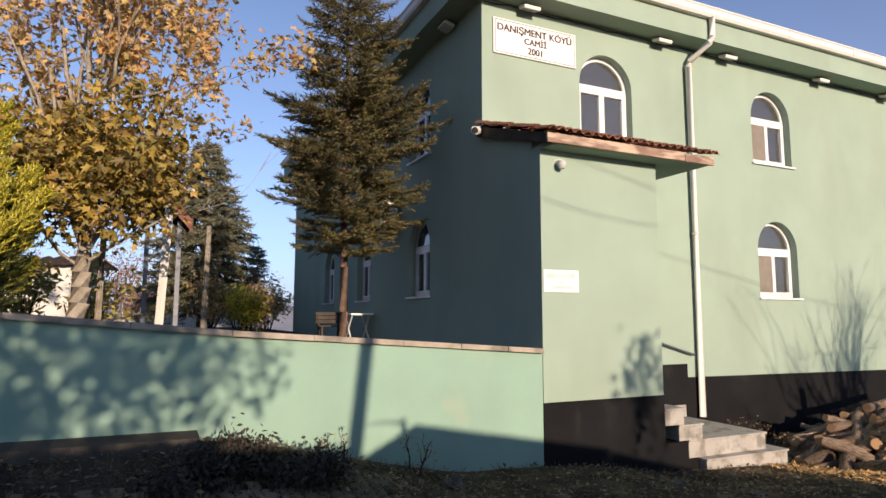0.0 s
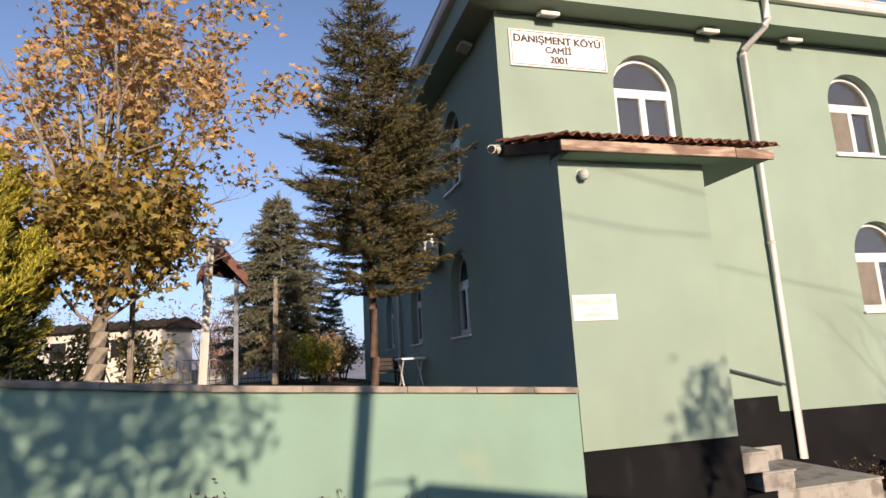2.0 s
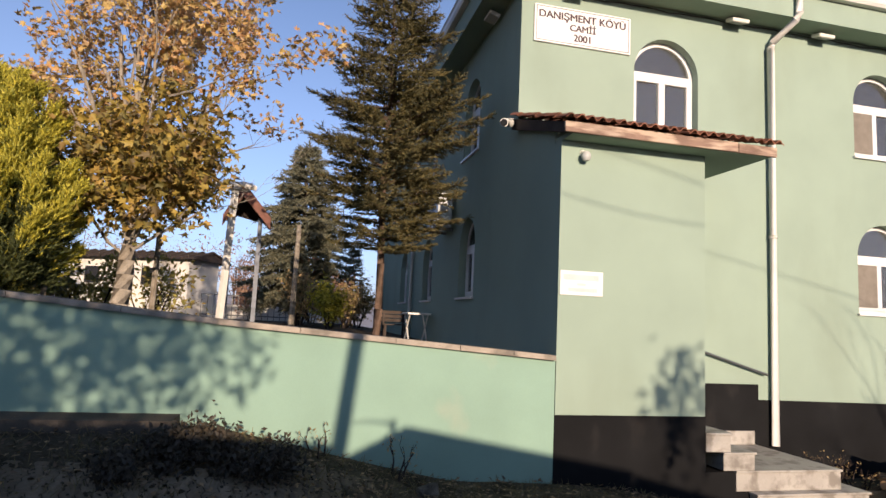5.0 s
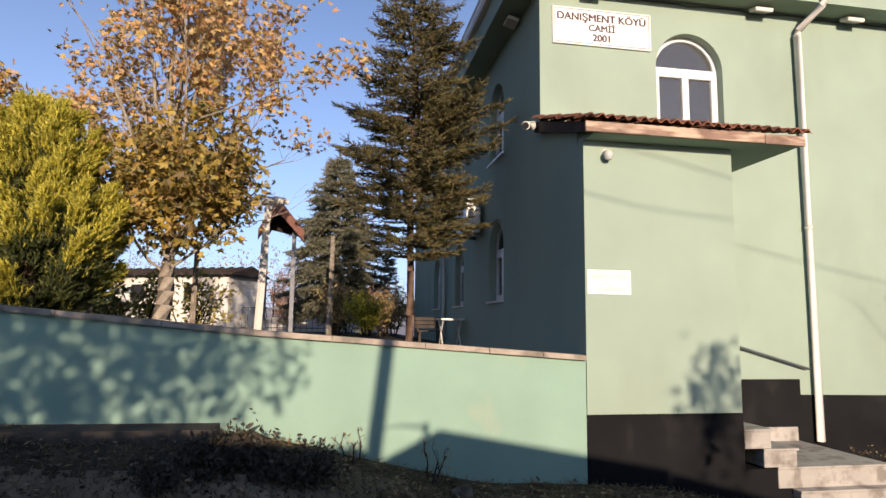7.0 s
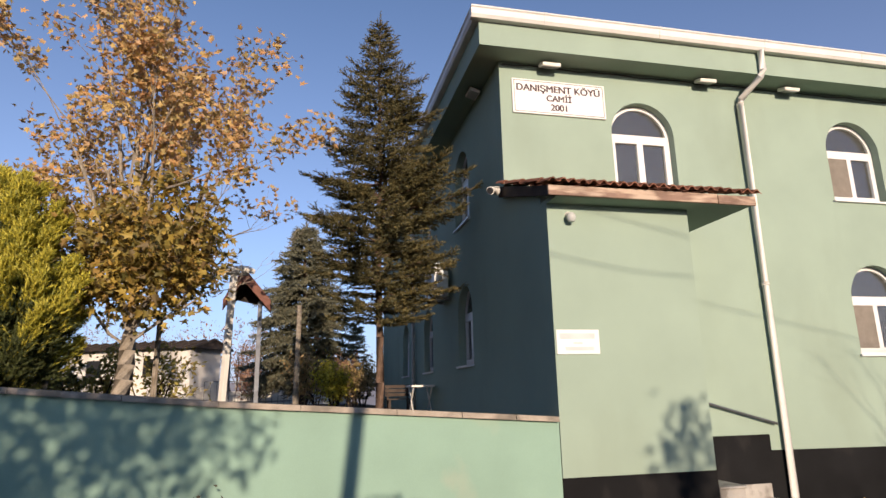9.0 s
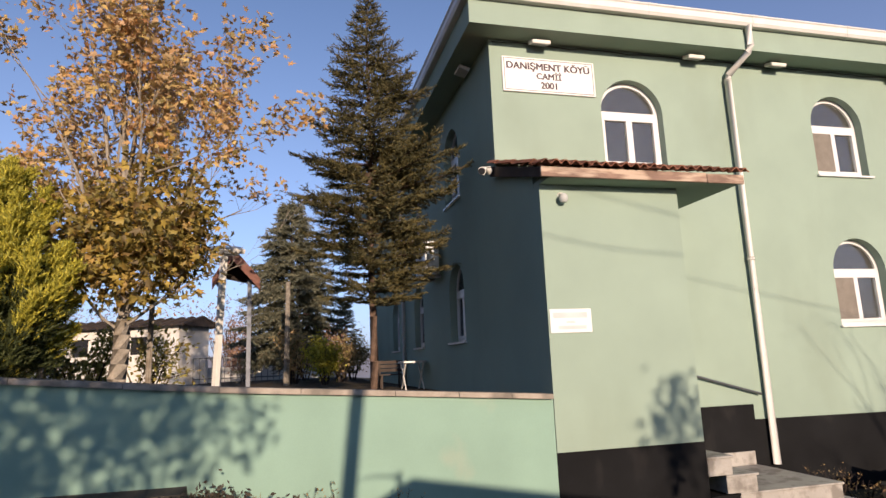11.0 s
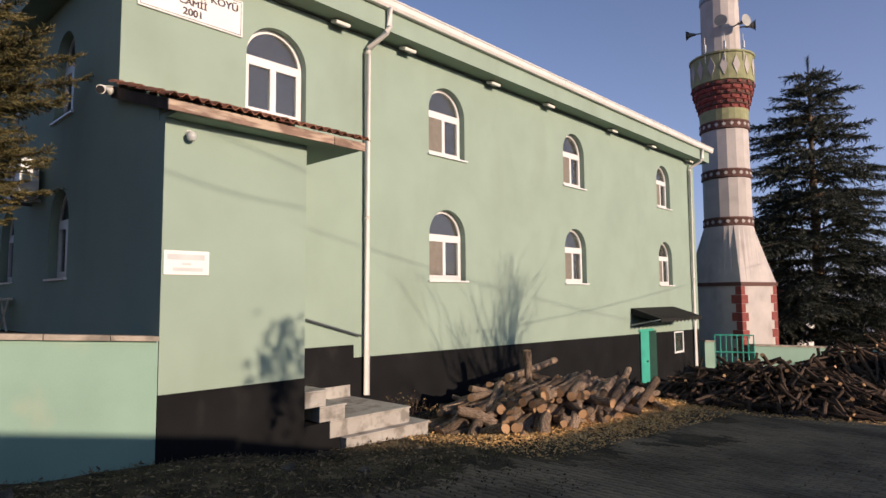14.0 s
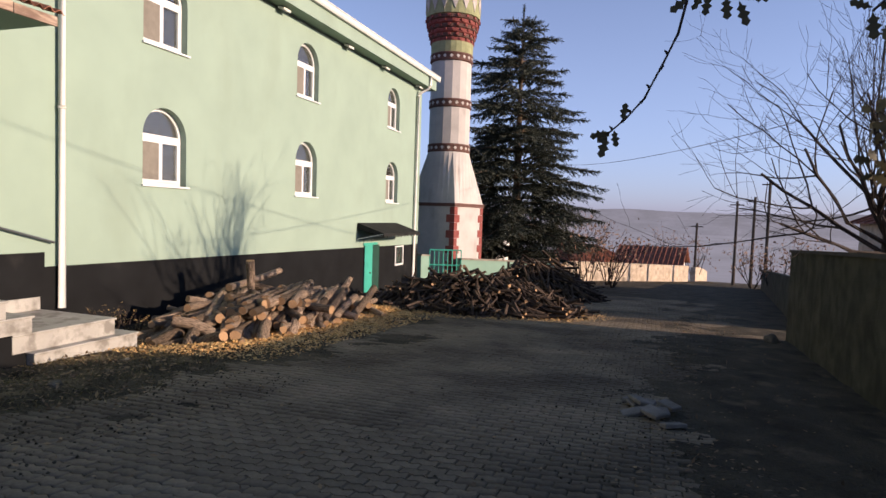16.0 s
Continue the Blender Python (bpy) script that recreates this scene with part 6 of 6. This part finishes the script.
part("wall", MB().prism([(7.45, -7.4, -0.5), (11.1, -7.4, -0.6), (11.1, -7.4, 1.6), (10.0, -7.4, 1.86), (7.45, -7.4, 2.5)], (0, 2.8, 0)), "rubble", oh)
part("roof", MB().prism([(7.57, -7.5, 2.5), (10.0, -7.5, 1.88), (11.25, -7.5, 1.6), (11.25, -7.5, 1.67), (10.0, -7.5, 1.95), (7.57, -7.5, 2.57)], (0, 3.0, 0)), "far_tile", oh)

# out of view, added to keep sun off the ledge and wall foot
oh = thing("shadow_shed", "unseen long block added to shade the garden wall's foot and ledge", "shed", at=(-3.5, -6, 0.3))
part("wall", MB().box(-11, 2.45, -7.5, -4.7, -0.3, 3.05), "rubble", oh)
part("roof", MB().prism([(-11.2, -7.7, 3.06), (2.5, -7.7, 3.06), (2.5, -6.1, 3.4), (-11.2, -6.1, 3.4)], (0, 0, 0.06)), "far_tile", oh)
part("roof", MB().prism([(-11.2, -4.5, 3.06), (2.5, -4.5, 3.06), (2.5, -6.1, 3.4), (-11.2, -6.1, 3.4)], (0, 0, 0.06)), "far_tile", oh)

# ---- firewood ----
def log_mesh(name, seed, bark, cut, sides=10):
    """A rough log of unit length along x and unit radius, with sawn ends."""
    rng = np.random.default_rng(seed)
    rings = []
    bend = rng.normal(size=2) * 0.25
    for i in range(5):
        s = i / 4
        w = 1 - 0.12 * s
        rings += [(s - 0.5, (math.cos(a) * w * (1 + rng.uniform(-0.1, 0.1)) + bend[0] * math.sin(s * 3.1)), (math.sin(a) * w * (1 + rng.uniform(-0.1, 0.1)) + bend[1] * math.sin(s * 3.1))) for a in [2 * math.pi * k / sides for k in range(sides)]]
    fs = [(i * sides + k, i * sides + (k + 1) % sides, (i + 1) * sides + (k + 1) % sides, (i + 1) * sides + k) for i in range(4) for k in range(sides)]
    fs += [tuple(range(sides))[::-1], tuple(range(4 * sides, 5 * sides))]
    me = bpy.data.meshes.new(name)
    me.from_pydata(rings, [], fs)
    me.materials.append(M[bark])
    me.materials.append(M[cut])
    for q in me.polygons[-2:]:
        q.material_index = 1
    for q in me.polygons[:-2]:
        q.use_smooth = True
    me.update()
    return me


def heap(t, name, n, centre, half, height, length, radius, meshes, seed, flat=14, joined=None, wild=0.8, full=1.7):
    """Logs thrown on a rounded heap; the lowest lie on the ground."""
    rng = np.random.default_rng(seed)
    V, F, made = [], [], 0
    for k in range(n):
        r, a = math.sqrt(rng.uniform(0, 1)), rng.uniform(0, 2 * math.pi)
        x, y = centre[0] + half[0] * r * math.cos(a), centre[1] + half[1] * r * math.sin(a)
        rad, L = rng.uniform(*radius), rng.uniform(*length)
        top = height * (1 - r ** full)
        level = rng.uniform(0.55, 1.0) if rng.uniform() < 0.75 else rng.uniform(0, 0.5)
        z = gz(x, y) + rad + max(0.0, top - rad) * level
        away = math.degrees(math.atan2(y - centre[1], x - centre[0]))
        yaw = rng.normal(away, 40) if rng.uniform() < wild else rng.normal(20, 13)
        pitch = rng.normal(0, flat) + (np.clip(height / max(half) * 40, 0, 24) * math.cos(radians(yaw - away)) if r > 0.3 else 0)
        m = pose(x, y, z, 0, pitch, yaw) @ Matrix.Rotation(rng.uniform(0, 6.28), 4, "X") @ Matrix.Diagonal((L, rad, rad, 1))
        me = meshes[k % len(meshes)]
        if joined is None or k < joined:
            ob = new(name, me)
            ob.parent = t
            ob.matrix_parent_inverse = Matrix.Translation(t.location).inverted()
            ob.matrix_basis = m
        else:
            V.append((m, me))
    if V:
        mb = MB()
        for m, me in V:
            mb.add([m @ v.co for v in me.vertices], [tuple(q.vertices) for q in me.polygons])
        return mb


LOGS = [log_mesh("log", 100 + k, "log", "cut") for k in range(8)]
STICKS = [log_mesh("stick", 120 + k, "stick", "cut", 6) for k in range(6)]
pile = thing("firewood_pile", "heap of freshly sawn firewood logs against the mosque", "woodpile", at=(13.4, 6.4, -0.45))
heap(pile, "log", 210, (13.6, 6.75), (2.6, 1.4), 0.6, (1.0, 2.1), (0.045, 0.1), LOGS, 1, flat=7, wild=0.15, full=2.6)
heap(pile, "log", 34, (12.0, 6.45), (1.5, 0.9), 0.5, (0.35, 0.8), (0.06, 0.11), LOGS, 2)
heap(pile, "log", 36, (15.3, 6.5), (1.9, 1.2), 0.45, (0.6, 1.5), (0.05, 0.11), LOGS, 3, wild=0.4)
log_rng = np.random.default_rng(8)
for k in range(8):                     # long logs leaning up on the front of the heap, sawn ends towards the street
    x, y = 12.5 + 0.33 * k + log_rng.uniform(-0.12, 0.12), 5.35 + log_rng.uniform(0, 0.4)
    L, r = log_rng.uniform(1.2, 1.9), log_rng.uniform(0.075, 0.115)
    tilt, yaw = log_rng.uniform(13, 22), log_rng.uniform(-2, 22)
    foot = Vector((x, y, gz(x, y) + r))
    ob = new("log", LOGS[k % 8])
    ob.parent = pile
    ob.matrix_parent_inverse = Matrix.Translation(pile.location).inverted()
    ob.matrix_basis = Matrix.Translation(foot) @ pose(0, 0, 0, 0, -tilt, yaw) @ Matrix.Translation((L / 2, 0, 0)) @ Matrix.Diagonal((L, r, r, 1))
for k in range(18):                     # logs on top, pointing the same way
    x, y = 12.7 + 0.13 * k + log_rng.uniform(-0.15, 0.15), 6.0 + log_rng.uniform(-0.2, 0.9)
    L, r = log_rng.uniform(1.5, 2.5), log_rng.uniform(0.05, 0.1)
    ob = new("log", LOGS[(k + 3) % 8])
    ob.parent = pile
    ob.matrix_parent_inverse = Matrix.Translation(pile.location).inverted()
    ob.matrix_basis = pose(x, y, gz(x, y) + 0.54 + 0.1 * log_rng.uniform(-1, 1), 0, -log_rng.uniform(-1, 7), log_rng.uniform(6, 30)) @ Matrix.Diagonal((L, r, r, 1))
for x, y, z, rx, ry, rz, L, r in ((13.3, 6.9, 0.5, 0, 84, 20, 0.6, 0.09), (14.2, 7.4, 0.32, 0, -4, 8, 2.3, 0.08), (11.75, 5.45, -0.3, 0, -14, 30, 0.8, 0.11), (16.6, 5.9, -0.45, 0, 2, 12, 2.2, 0.08), (12.6, 5.4, -0.25, 0, -16, 25, 1.1, 0.1)):
    ob = new("log", LOGS[int(x * 7) % 8])
    ob.parent = pile
    ob.matrix_parent_inverse = Matrix.Translation(pile.location).inverted()
    ob.matrix_basis = pose(x, y, z, rx, ry, rz) @ Matrix.Diagonal((L, r, r, 1))
pile2 = thing("brushwood_pile", "wide heap of old dark branches and thin logs", "woodpile", at=(20.2, 4.3, -0.85))
mb = heap(pile2, "stick", 950, (20.4, 4.2), (2.9, 3.3), 1.02, (0.5, 1.5), (0.018, 0.055), STICKS, 4, flat=16, joined=290)
tagged(part("loose_brushwood", mb, "stick", pile2), kind="stuff")
pile3 = thing("brushwood_pile", "dark heap of brushwood beyond the first", "woodpile", at=(26.2, 3.4, -1.2))
mb = heap(pile3, "stick", 420, (26.3, 3.3), (2.4, 2.4), 1.6, (0.6, 1.8), (0.02, 0.06), STICKS, 5, joined=120)
tagged(part("loose_brushwood", mb, "stick", pile3), kind="stuff")

# ---- loose stuff on the ground ----
rng = np.random.default_rng(50)


def ground_scatter(name, label, cat, n, xr, yr, size, mat, lift=0.012, dens=None, tmpl=(OVAL_V, OVAL_F)):
    x, y = rng.uniform(*xr, n), rng.uniform(*yr, n)
    if dens is not None:
        k = rng.uniform(size=n) < dens(x, y)
        x, y = x[k], y[k]
    P = np.stack([x, y, ground_z(x, y) + lift], -1)
    D = np.stack([rng.normal(size=len(x)), rng.normal(size=len(x)), rng.normal(size=len(x)) * 0.25], -1)
    ob = scatter(name, *tmpl, P, D, size * rng.uniform(0.6, 1.5, len(x)), rng, mat, up=(0, 0, 1))
    return tagged(ob, label, cat, kind="stuff")


edge = lambda x, y: np.clip(0.25 + 0.8 * (y - 4.3) / 1.5 + 0.5 * np.sin(x * 2.1 + y) * np.sin(y * 3.3), 0.03, 1)
ground_scatter("leaf_litter", "brown fallen leaves along the foot of the walls", "leaves", 12000, (-5, 12), (3.0, 6.9), 0.055, "litter", 0.045, dens=edge)
ground_scatter("leaf_litter", "scattered fallen leaves on the paved street", "leaves", 14000, (1, 24), (-3, 5), 0.05, "litter", 0.025, dens=lambda x, y: 0.12 + 0.8 * (y < -0.9 + 0.4 * np.sin(x)) * (0.4 + 0.6 * (np.sin(x * 1.9 + y) > 0)))
ground_scatter("wood_chips", "pale wood chips and sawdust round the firewood", "wood chips", 75000, (9.6, 18.2), (4.0, 8.3), 0.05, "chips", 0.05, dens=lambda x, y: np.exp(-((x - 13) / 3) ** 2 - ((y - 5.6) / 1.2) ** 2) + np.exp(-((x - 16.6) / 1.1) ** 2 - ((y - 5.7) / 0.7) ** 2))
ground_scatter("wood_chips", "pale sawdust at the edge of the brushwood", "wood chips", 12000, (15.5, 23), (0.0, 5.5), 0.06, "chips", 0.03, dens=lambda x, y: np.exp(-((np.hypot((x - 20.4) / 3.1, (y - 4.2) / 3.6) - 1.0) / 0.1) ** 2))
CLOD_V = [(0, 0, 0), (1, 0.1, 0), (0.9, 0.9, 0), (0.1, 1, 0), (0.25, 0.25, 0.6), (0.8, 0.3, 0.5), (0.7, 0.75, 0.55)]
CLOD_F = [(0, 1, 5), (0, 5, 4), (1, 2, 6), (1, 6, 5), (2, 3, 6), (3, 0, 4), (3, 4, 6), (4, 5, 6)]
ground_scatter("soil_clods", "small stones and clods of dry soil", "stones", 3500, (-5, 10.5), (3.4, 6.8), 0.035, "soil", -0.005, dens=edge, tmpl=(CLOD_V, CLOD_F))


def dirt_sheet(label, xr, yr, cell, depth, mat="soil"):
    """Blown soil lying over the paving: an uneven skin that rises above the blocks where it is thick."""
    xs, ys = np.arange(xr[0], xr[1], cell), np.arange(yr[0], yr[1], cell)
    X, Y = np.meshgrid(xs, ys)
    lumps = np.array([noise.fractal(Vector((a * 1.3, b * 1.3, 3.1)), 1.0, 2.0, 5) for a, b in zip(X.ravel(), Y.ravel())]).reshape(X.shape)
    grit = np.array([noise.noise(Vector((a * 11, b * 11, 7.7))) for a, b in zip(X.ravel(), Y.ravel())]).reshape(X.shape)
    Z = ground_z(X, Y) + 0.004 + 0.02 * lumps + 0.006 * grit + depth(X, Y)
    n = len(xs)
    F = np.array([(j * n + i, j * n + i + 1, (j + 1) * n + i + 1, (j + 1) * n + i) for j in range(len(ys) - 1) for i in range(n - 1)])
    ob = arrays_object("soil_skin", np.stack([X, Y, Z], -1).reshape(-1, 3), F, mat)
    ob.data.shade_smooth()
    tagged(ob, label, "soil", kind="stuff")


dirt_sheet("dark soil blown over the paving beside the street wall", (3.0, 18.0), (-3.9, 0.4), 0.045, lambda x, y: 0.03 * np.clip((-1.0 - y + 0.3 * np.sin(x * 1.3)) / 0.9, -1.6, 1.0))
dirt_sheet("trodden brown soil and leaf litter along the walls", (-3.0, 11.5), (3.6, 6.9), 0.05, lambda x, y: 0.03 * np.clip((y - np.interp(x, (4.3, 5.4, 9.5, 11.5), (6.7, 5.25, 4.75, 4.5)) + 0.15 * np.sin(x * 2.3)) / 0.7, -1.2, 0.6), "bright_leaf_soil")
dirt_sheet("tan sawdust trodden into the ground round the firewood", (9.3, 17.5), (4.3, 7.8), 0.05, lambda x, y: 0.05 * (np.exp(-((x - 12.4) / 2.6) ** 2 - ((y - 5.9) / 0.95) ** 2) + np.exp(-((x - 16.0) / 1.3) ** 2 - ((y - 5.7) / 0.7) ** 2)) - 0.022, "sawdust")
ground_scatter("soil_crumbs", "dark soil and leaf crumbs spread over the paving", "soil", 9000, (2.5, 17), (-3.5, 1.5), 0.018, "soil", 0.01, dens=lambda x, y: np.clip((0.6 - y) / 3.0, 0.05, 1), tmpl=(CLOD_V, CLOD_F))
ground_scatter("soil_crumbs", "dark soil and leaf crumbs spread over the paving", "soil", 5000, (-4, 9.4), (3.0, 6.8), 0.018, "soil", 0.01, tmpl=(CLOD_V, CLOD_F))
BLADE_V = [(0, -0.04, 0), (0, 0.04, 0), (0.6, 0.02, 0.12), (1, 0, 0.1)]
BLADE_F = [(0, 1, 2), (0, 2, 3)]
x, y = rng.uniform(-4, 11, 15000), rng.uniform(4.1, 6.9, 15000)
kk = rng.uniform(size=15000) < edge(x, y) * (0.35 + 0.65 * (np.sin(x * 3.1) * np.sin(y * 2.7 + x) > 0))
P = np.stack([x, y, ground_z(x, y) + 0.01], -1)[kk]
D = rng.normal(size=(len(P), 3)) * [0.6, 0.6, 0.2] + [0, 0, 0.55]
tagged(scatter("dry_grass", BLADE_V, BLADE_F, P, D, rng.uniform(0.04, 0.12, len(P)), rng, "dry_grass"), "thin dry grass tufts along the wall", "grass", kind="stuff")

# weeds and stones
shrub("dry_weed_bush", "dark dead weed bush at the foot of the garden wall", (2.0, 6.05), gz(2.0, 6.05), 0.32, 0.6, "grey_bush", 91, 2200, 0.06, 26)
shrub("dry_weed_bush", "dark dead weed bush at the foot of the garden wall", (2.6, 5.9), gz(2.6, 5.9), 0.28, 0.5, "grey_bush", 92, 1700, 0.06, 20)
shrub("dry_weed_bush", "dark dead weed bush at the foot of the garden wall", (1.65, 5.75), gz(1.65, 5.75), 0.26, 0.5, "grey_bush", 93, 1500, 0.055, 20)
shrub("thin_weed", "single thin weed stalk with dry seed heads", (3.95, 6.6), gz(3.95, 6.6), 0.5, 0.2, "bush_leaf", 94, 60, 0.035, 3)
shrub("thin_weed", "single thin weed stalk with dry seed heads", (3.2, 6.7), gz(3.2, 6.7), 0.4, 0.15, "bush_leaf", 95, 40, 0.035, 3)
shrub("thin_weed", "dry weed by the steps", (10.75, 7.9), gz(10.75, 7.9), 0.6, 0.25, "bush_leaf", 96, 90, 0.035, 6)
shrub("thin_weed", "dry weed by the steps", (11.1, 7.7), gz(11.1, 7.7), 0.5, 0.25, "bush_leaf", 97, 90, 0.035, 6)


def stone(at, r, seed, label="rough grey field stone on the ground", mat="fieldstone"):
    bm = bmesh.new()
    bmesh.ops.create_icosphere(bm, subdivisions=2, radius=1)
    for v in bm.verts:
        k = 1 + 0.35 * noise.noise(v.co * 1.7 + Vector((seed, 0, 0)))
        v.co = Vector((v.co.x * r[0], v.co.y * r[1], v.co.z * r[2])) * k
    mb = MB().add([v.co + Vector((at[0], at[1], gz(*at) + r[2] * 0.4)) for v in bm.verts], [[w.index for w in f.verts] for f in bm.faces])
    bm.free()
    solo("field_stone", mb, mat, label, "stone", "loose stones", smooth=False)


for k, (at, r) in enumerate([((4.25, 6.2), (0.17, 0.12, 0.13)), ((6.9, 5.7), (0.14, 0.1, 0.09)), ((7.6, 5.2), (0.12, 0.1, 0.06)), ((5.2, 5.6), (0.2, 0.15, 0.06)), ((3.5, 5.4), (0.14, 0.1, 0.06)),
                             ((17.6, -3.4), (0.24, 0.2, 0.22)), ((12.3, 4.9), (0.1, 0.09, 0.08)), ((9.2, 5.9), (0.12, 0.08, 0.05)), ((2.0, 5.2), (0.15, 0.12, 0.05))]):
    stone(at, [q * 0.75 for q in r], k * 3.1)
for k in range(9):
    x, y = 9.75 + rng.uniform(-0.5, 0.45), -0.85 + rng.uniform(-0.28, 0.28)
    m = pose(x, y, gz(x, y) + 0.04 + 0.035 * (k % 3), rng.uniform(-14, 14), rng.uniform(-14, 14), rng.uniform(0, 180))
    a, b = rng.uniform(0.09, 0.16), rng.uniform(0.06, 0.09)
    solo("concrete_lump", MB().box(-a, a, -b, b, -0.025, 0.025, m, bevel=0.01), "slab", "pale broken piece of concrete heaped on the street", "rubble", "broken pieces")

# ---- paved street ----
PW, PL = 0.115, 0.225               # zigzag blocks laid across the street
rng = np.random.default_rng(66)
cells = []
for i in range(int(36 / PW)):
    x = -5.5 + (i + 0.5) * PW
    edge_y = float(np.interp(x, (4.3, 5.4, 9.5, 11.5), (6.45, 4.95, 4.5, 4.3))) + 0.2 * math.sin(x * 0.9) + 0.12 * math.sin(x * 2.7)
    for j in range(int(10.0 / PL)):
        y = -3.5 + (j + 0.5 * (i % 2)) * PL
        worn = math.sin(x * 1.7 + y * 2.3) * math.sin(y * 1.9 - x * 0.6) + 0.35 * math.sin(x * 5.1) * math.sin(y * 6.3)
        rim = max(edge_y - y, 0) / 1.5
        if y > edge_y or (x < 1.8 and y > 5.95):
            continue
        if rim < 1 and worn + 0.5 * rng.uniform() > 0.15 + 0.9 * rim:
            continue
        if y < -1.2 and worn + 0.4 * rng.uniform() > 0.75 + 0.5 * (y + 1.2):
            continue
        cells.append((x, y))
cells = np.array(cells)
near = (cells[:, 0] > 6.3) & (cells[:, 0] < 7.8) & (cells[:, 1] > 0.4) & (cells[:, 1] < 3.0)
road = thing("road", "worn zigzag concrete block paving on the village street", "road", at=(12, 1, -0.4))
road["kind"] = "structure"
wave, us = 0.014, np.array([-0.5, -0.375, -0.125, 0.125, 0.375, 0.5]) * PL
vs_ = np.array([0, 1, -1, 1, -1, 0]) * wave


def block(inset, z):
    """One outline of a zigzag block: the near side, then the far side."""
    u = np.clip(us, -PL / 2 + inset, PL / 2 - inset)
    return [(vs_[k] - PW / 2 + inset, u[k], z) for k in range(6)] + [(vs_[k] + PW / 2 - inset, u[k], z) for k in range(6)]


block_v = np.array(block(0.003, -0.012) + block(0.009, 0.0))
block_f = [(12 + k, 18 + k, 19 + k, 13 + k) for k in range(5)]
block_f += [(k, 12 + k, 13 + k, k + 1) for k in range(5)] + [(6 + k, 7 + k, 19 + k, 18 + k) for k in range(5)] + [(0, 6, 18, 12), (5, 17, 23, 11)]
block_f = np.array(block_f)
bulk = cells[~near]
n = len(bulk)
fall = lambda p: ((ground_z(p[:, 0] + 0.05, p[:, 1]) - ground_z(p[:, 0] - 0.05, p[:, 1])) / 0.1, (ground_z(p[:, 0], p[:, 1] + 0.05) - ground_z(p[:, 0], p[:, 1] - 0.05)) / 0.1)
sx, sy = fall(bulk)
zz = ground_z(bulk[:, 0], bulk[:, 1]) + 0.012 + rng.uniform(-0.003, 0.003, n)
tilt = rng.normal(size=(n, 2)) * 0.022
v = np.repeat(block_v[None], n, 0)
v[:, :, 2] += v[:, :, 0] * (tilt[:, 0:1] + sx[:, None]) + v[:, :, 1] * (tilt[:, 1:2] + sy[:, None])
v[:, :, 0] += bulk[:, 0:1]
v[:, :, 1] += bulk[:, 1:2]
v[:, :, 2] += zz[:, None]
ob = arrays_object("paving", v.reshape(-1, 3), (block_f[None] + (np.arange(n) * 24)[:, None, None]).reshape(-1, 4), "paver")
tagged(under(ob, road), kind="stuff")
me = bpy.data.meshes.new("paving_block")
me.from_pydata(block_v.tolist(), [], block_f.tolist())
me.materials.append(M["paver"])
for x, y in cells[near]:
    ob = new("paving_block", me)
    ob.parent = road
    ob.matrix_parent_inverse = Matrix.Translation(road.location).inverted()
    ob.matrix_basis = pose(x, y, gz(x, y) + 0.012 + rng.uniform(-0.003, 0.003), rng.normal() * 1.0, 3.27 + rng.normal() * 1.0, rng.normal() * 0.5)
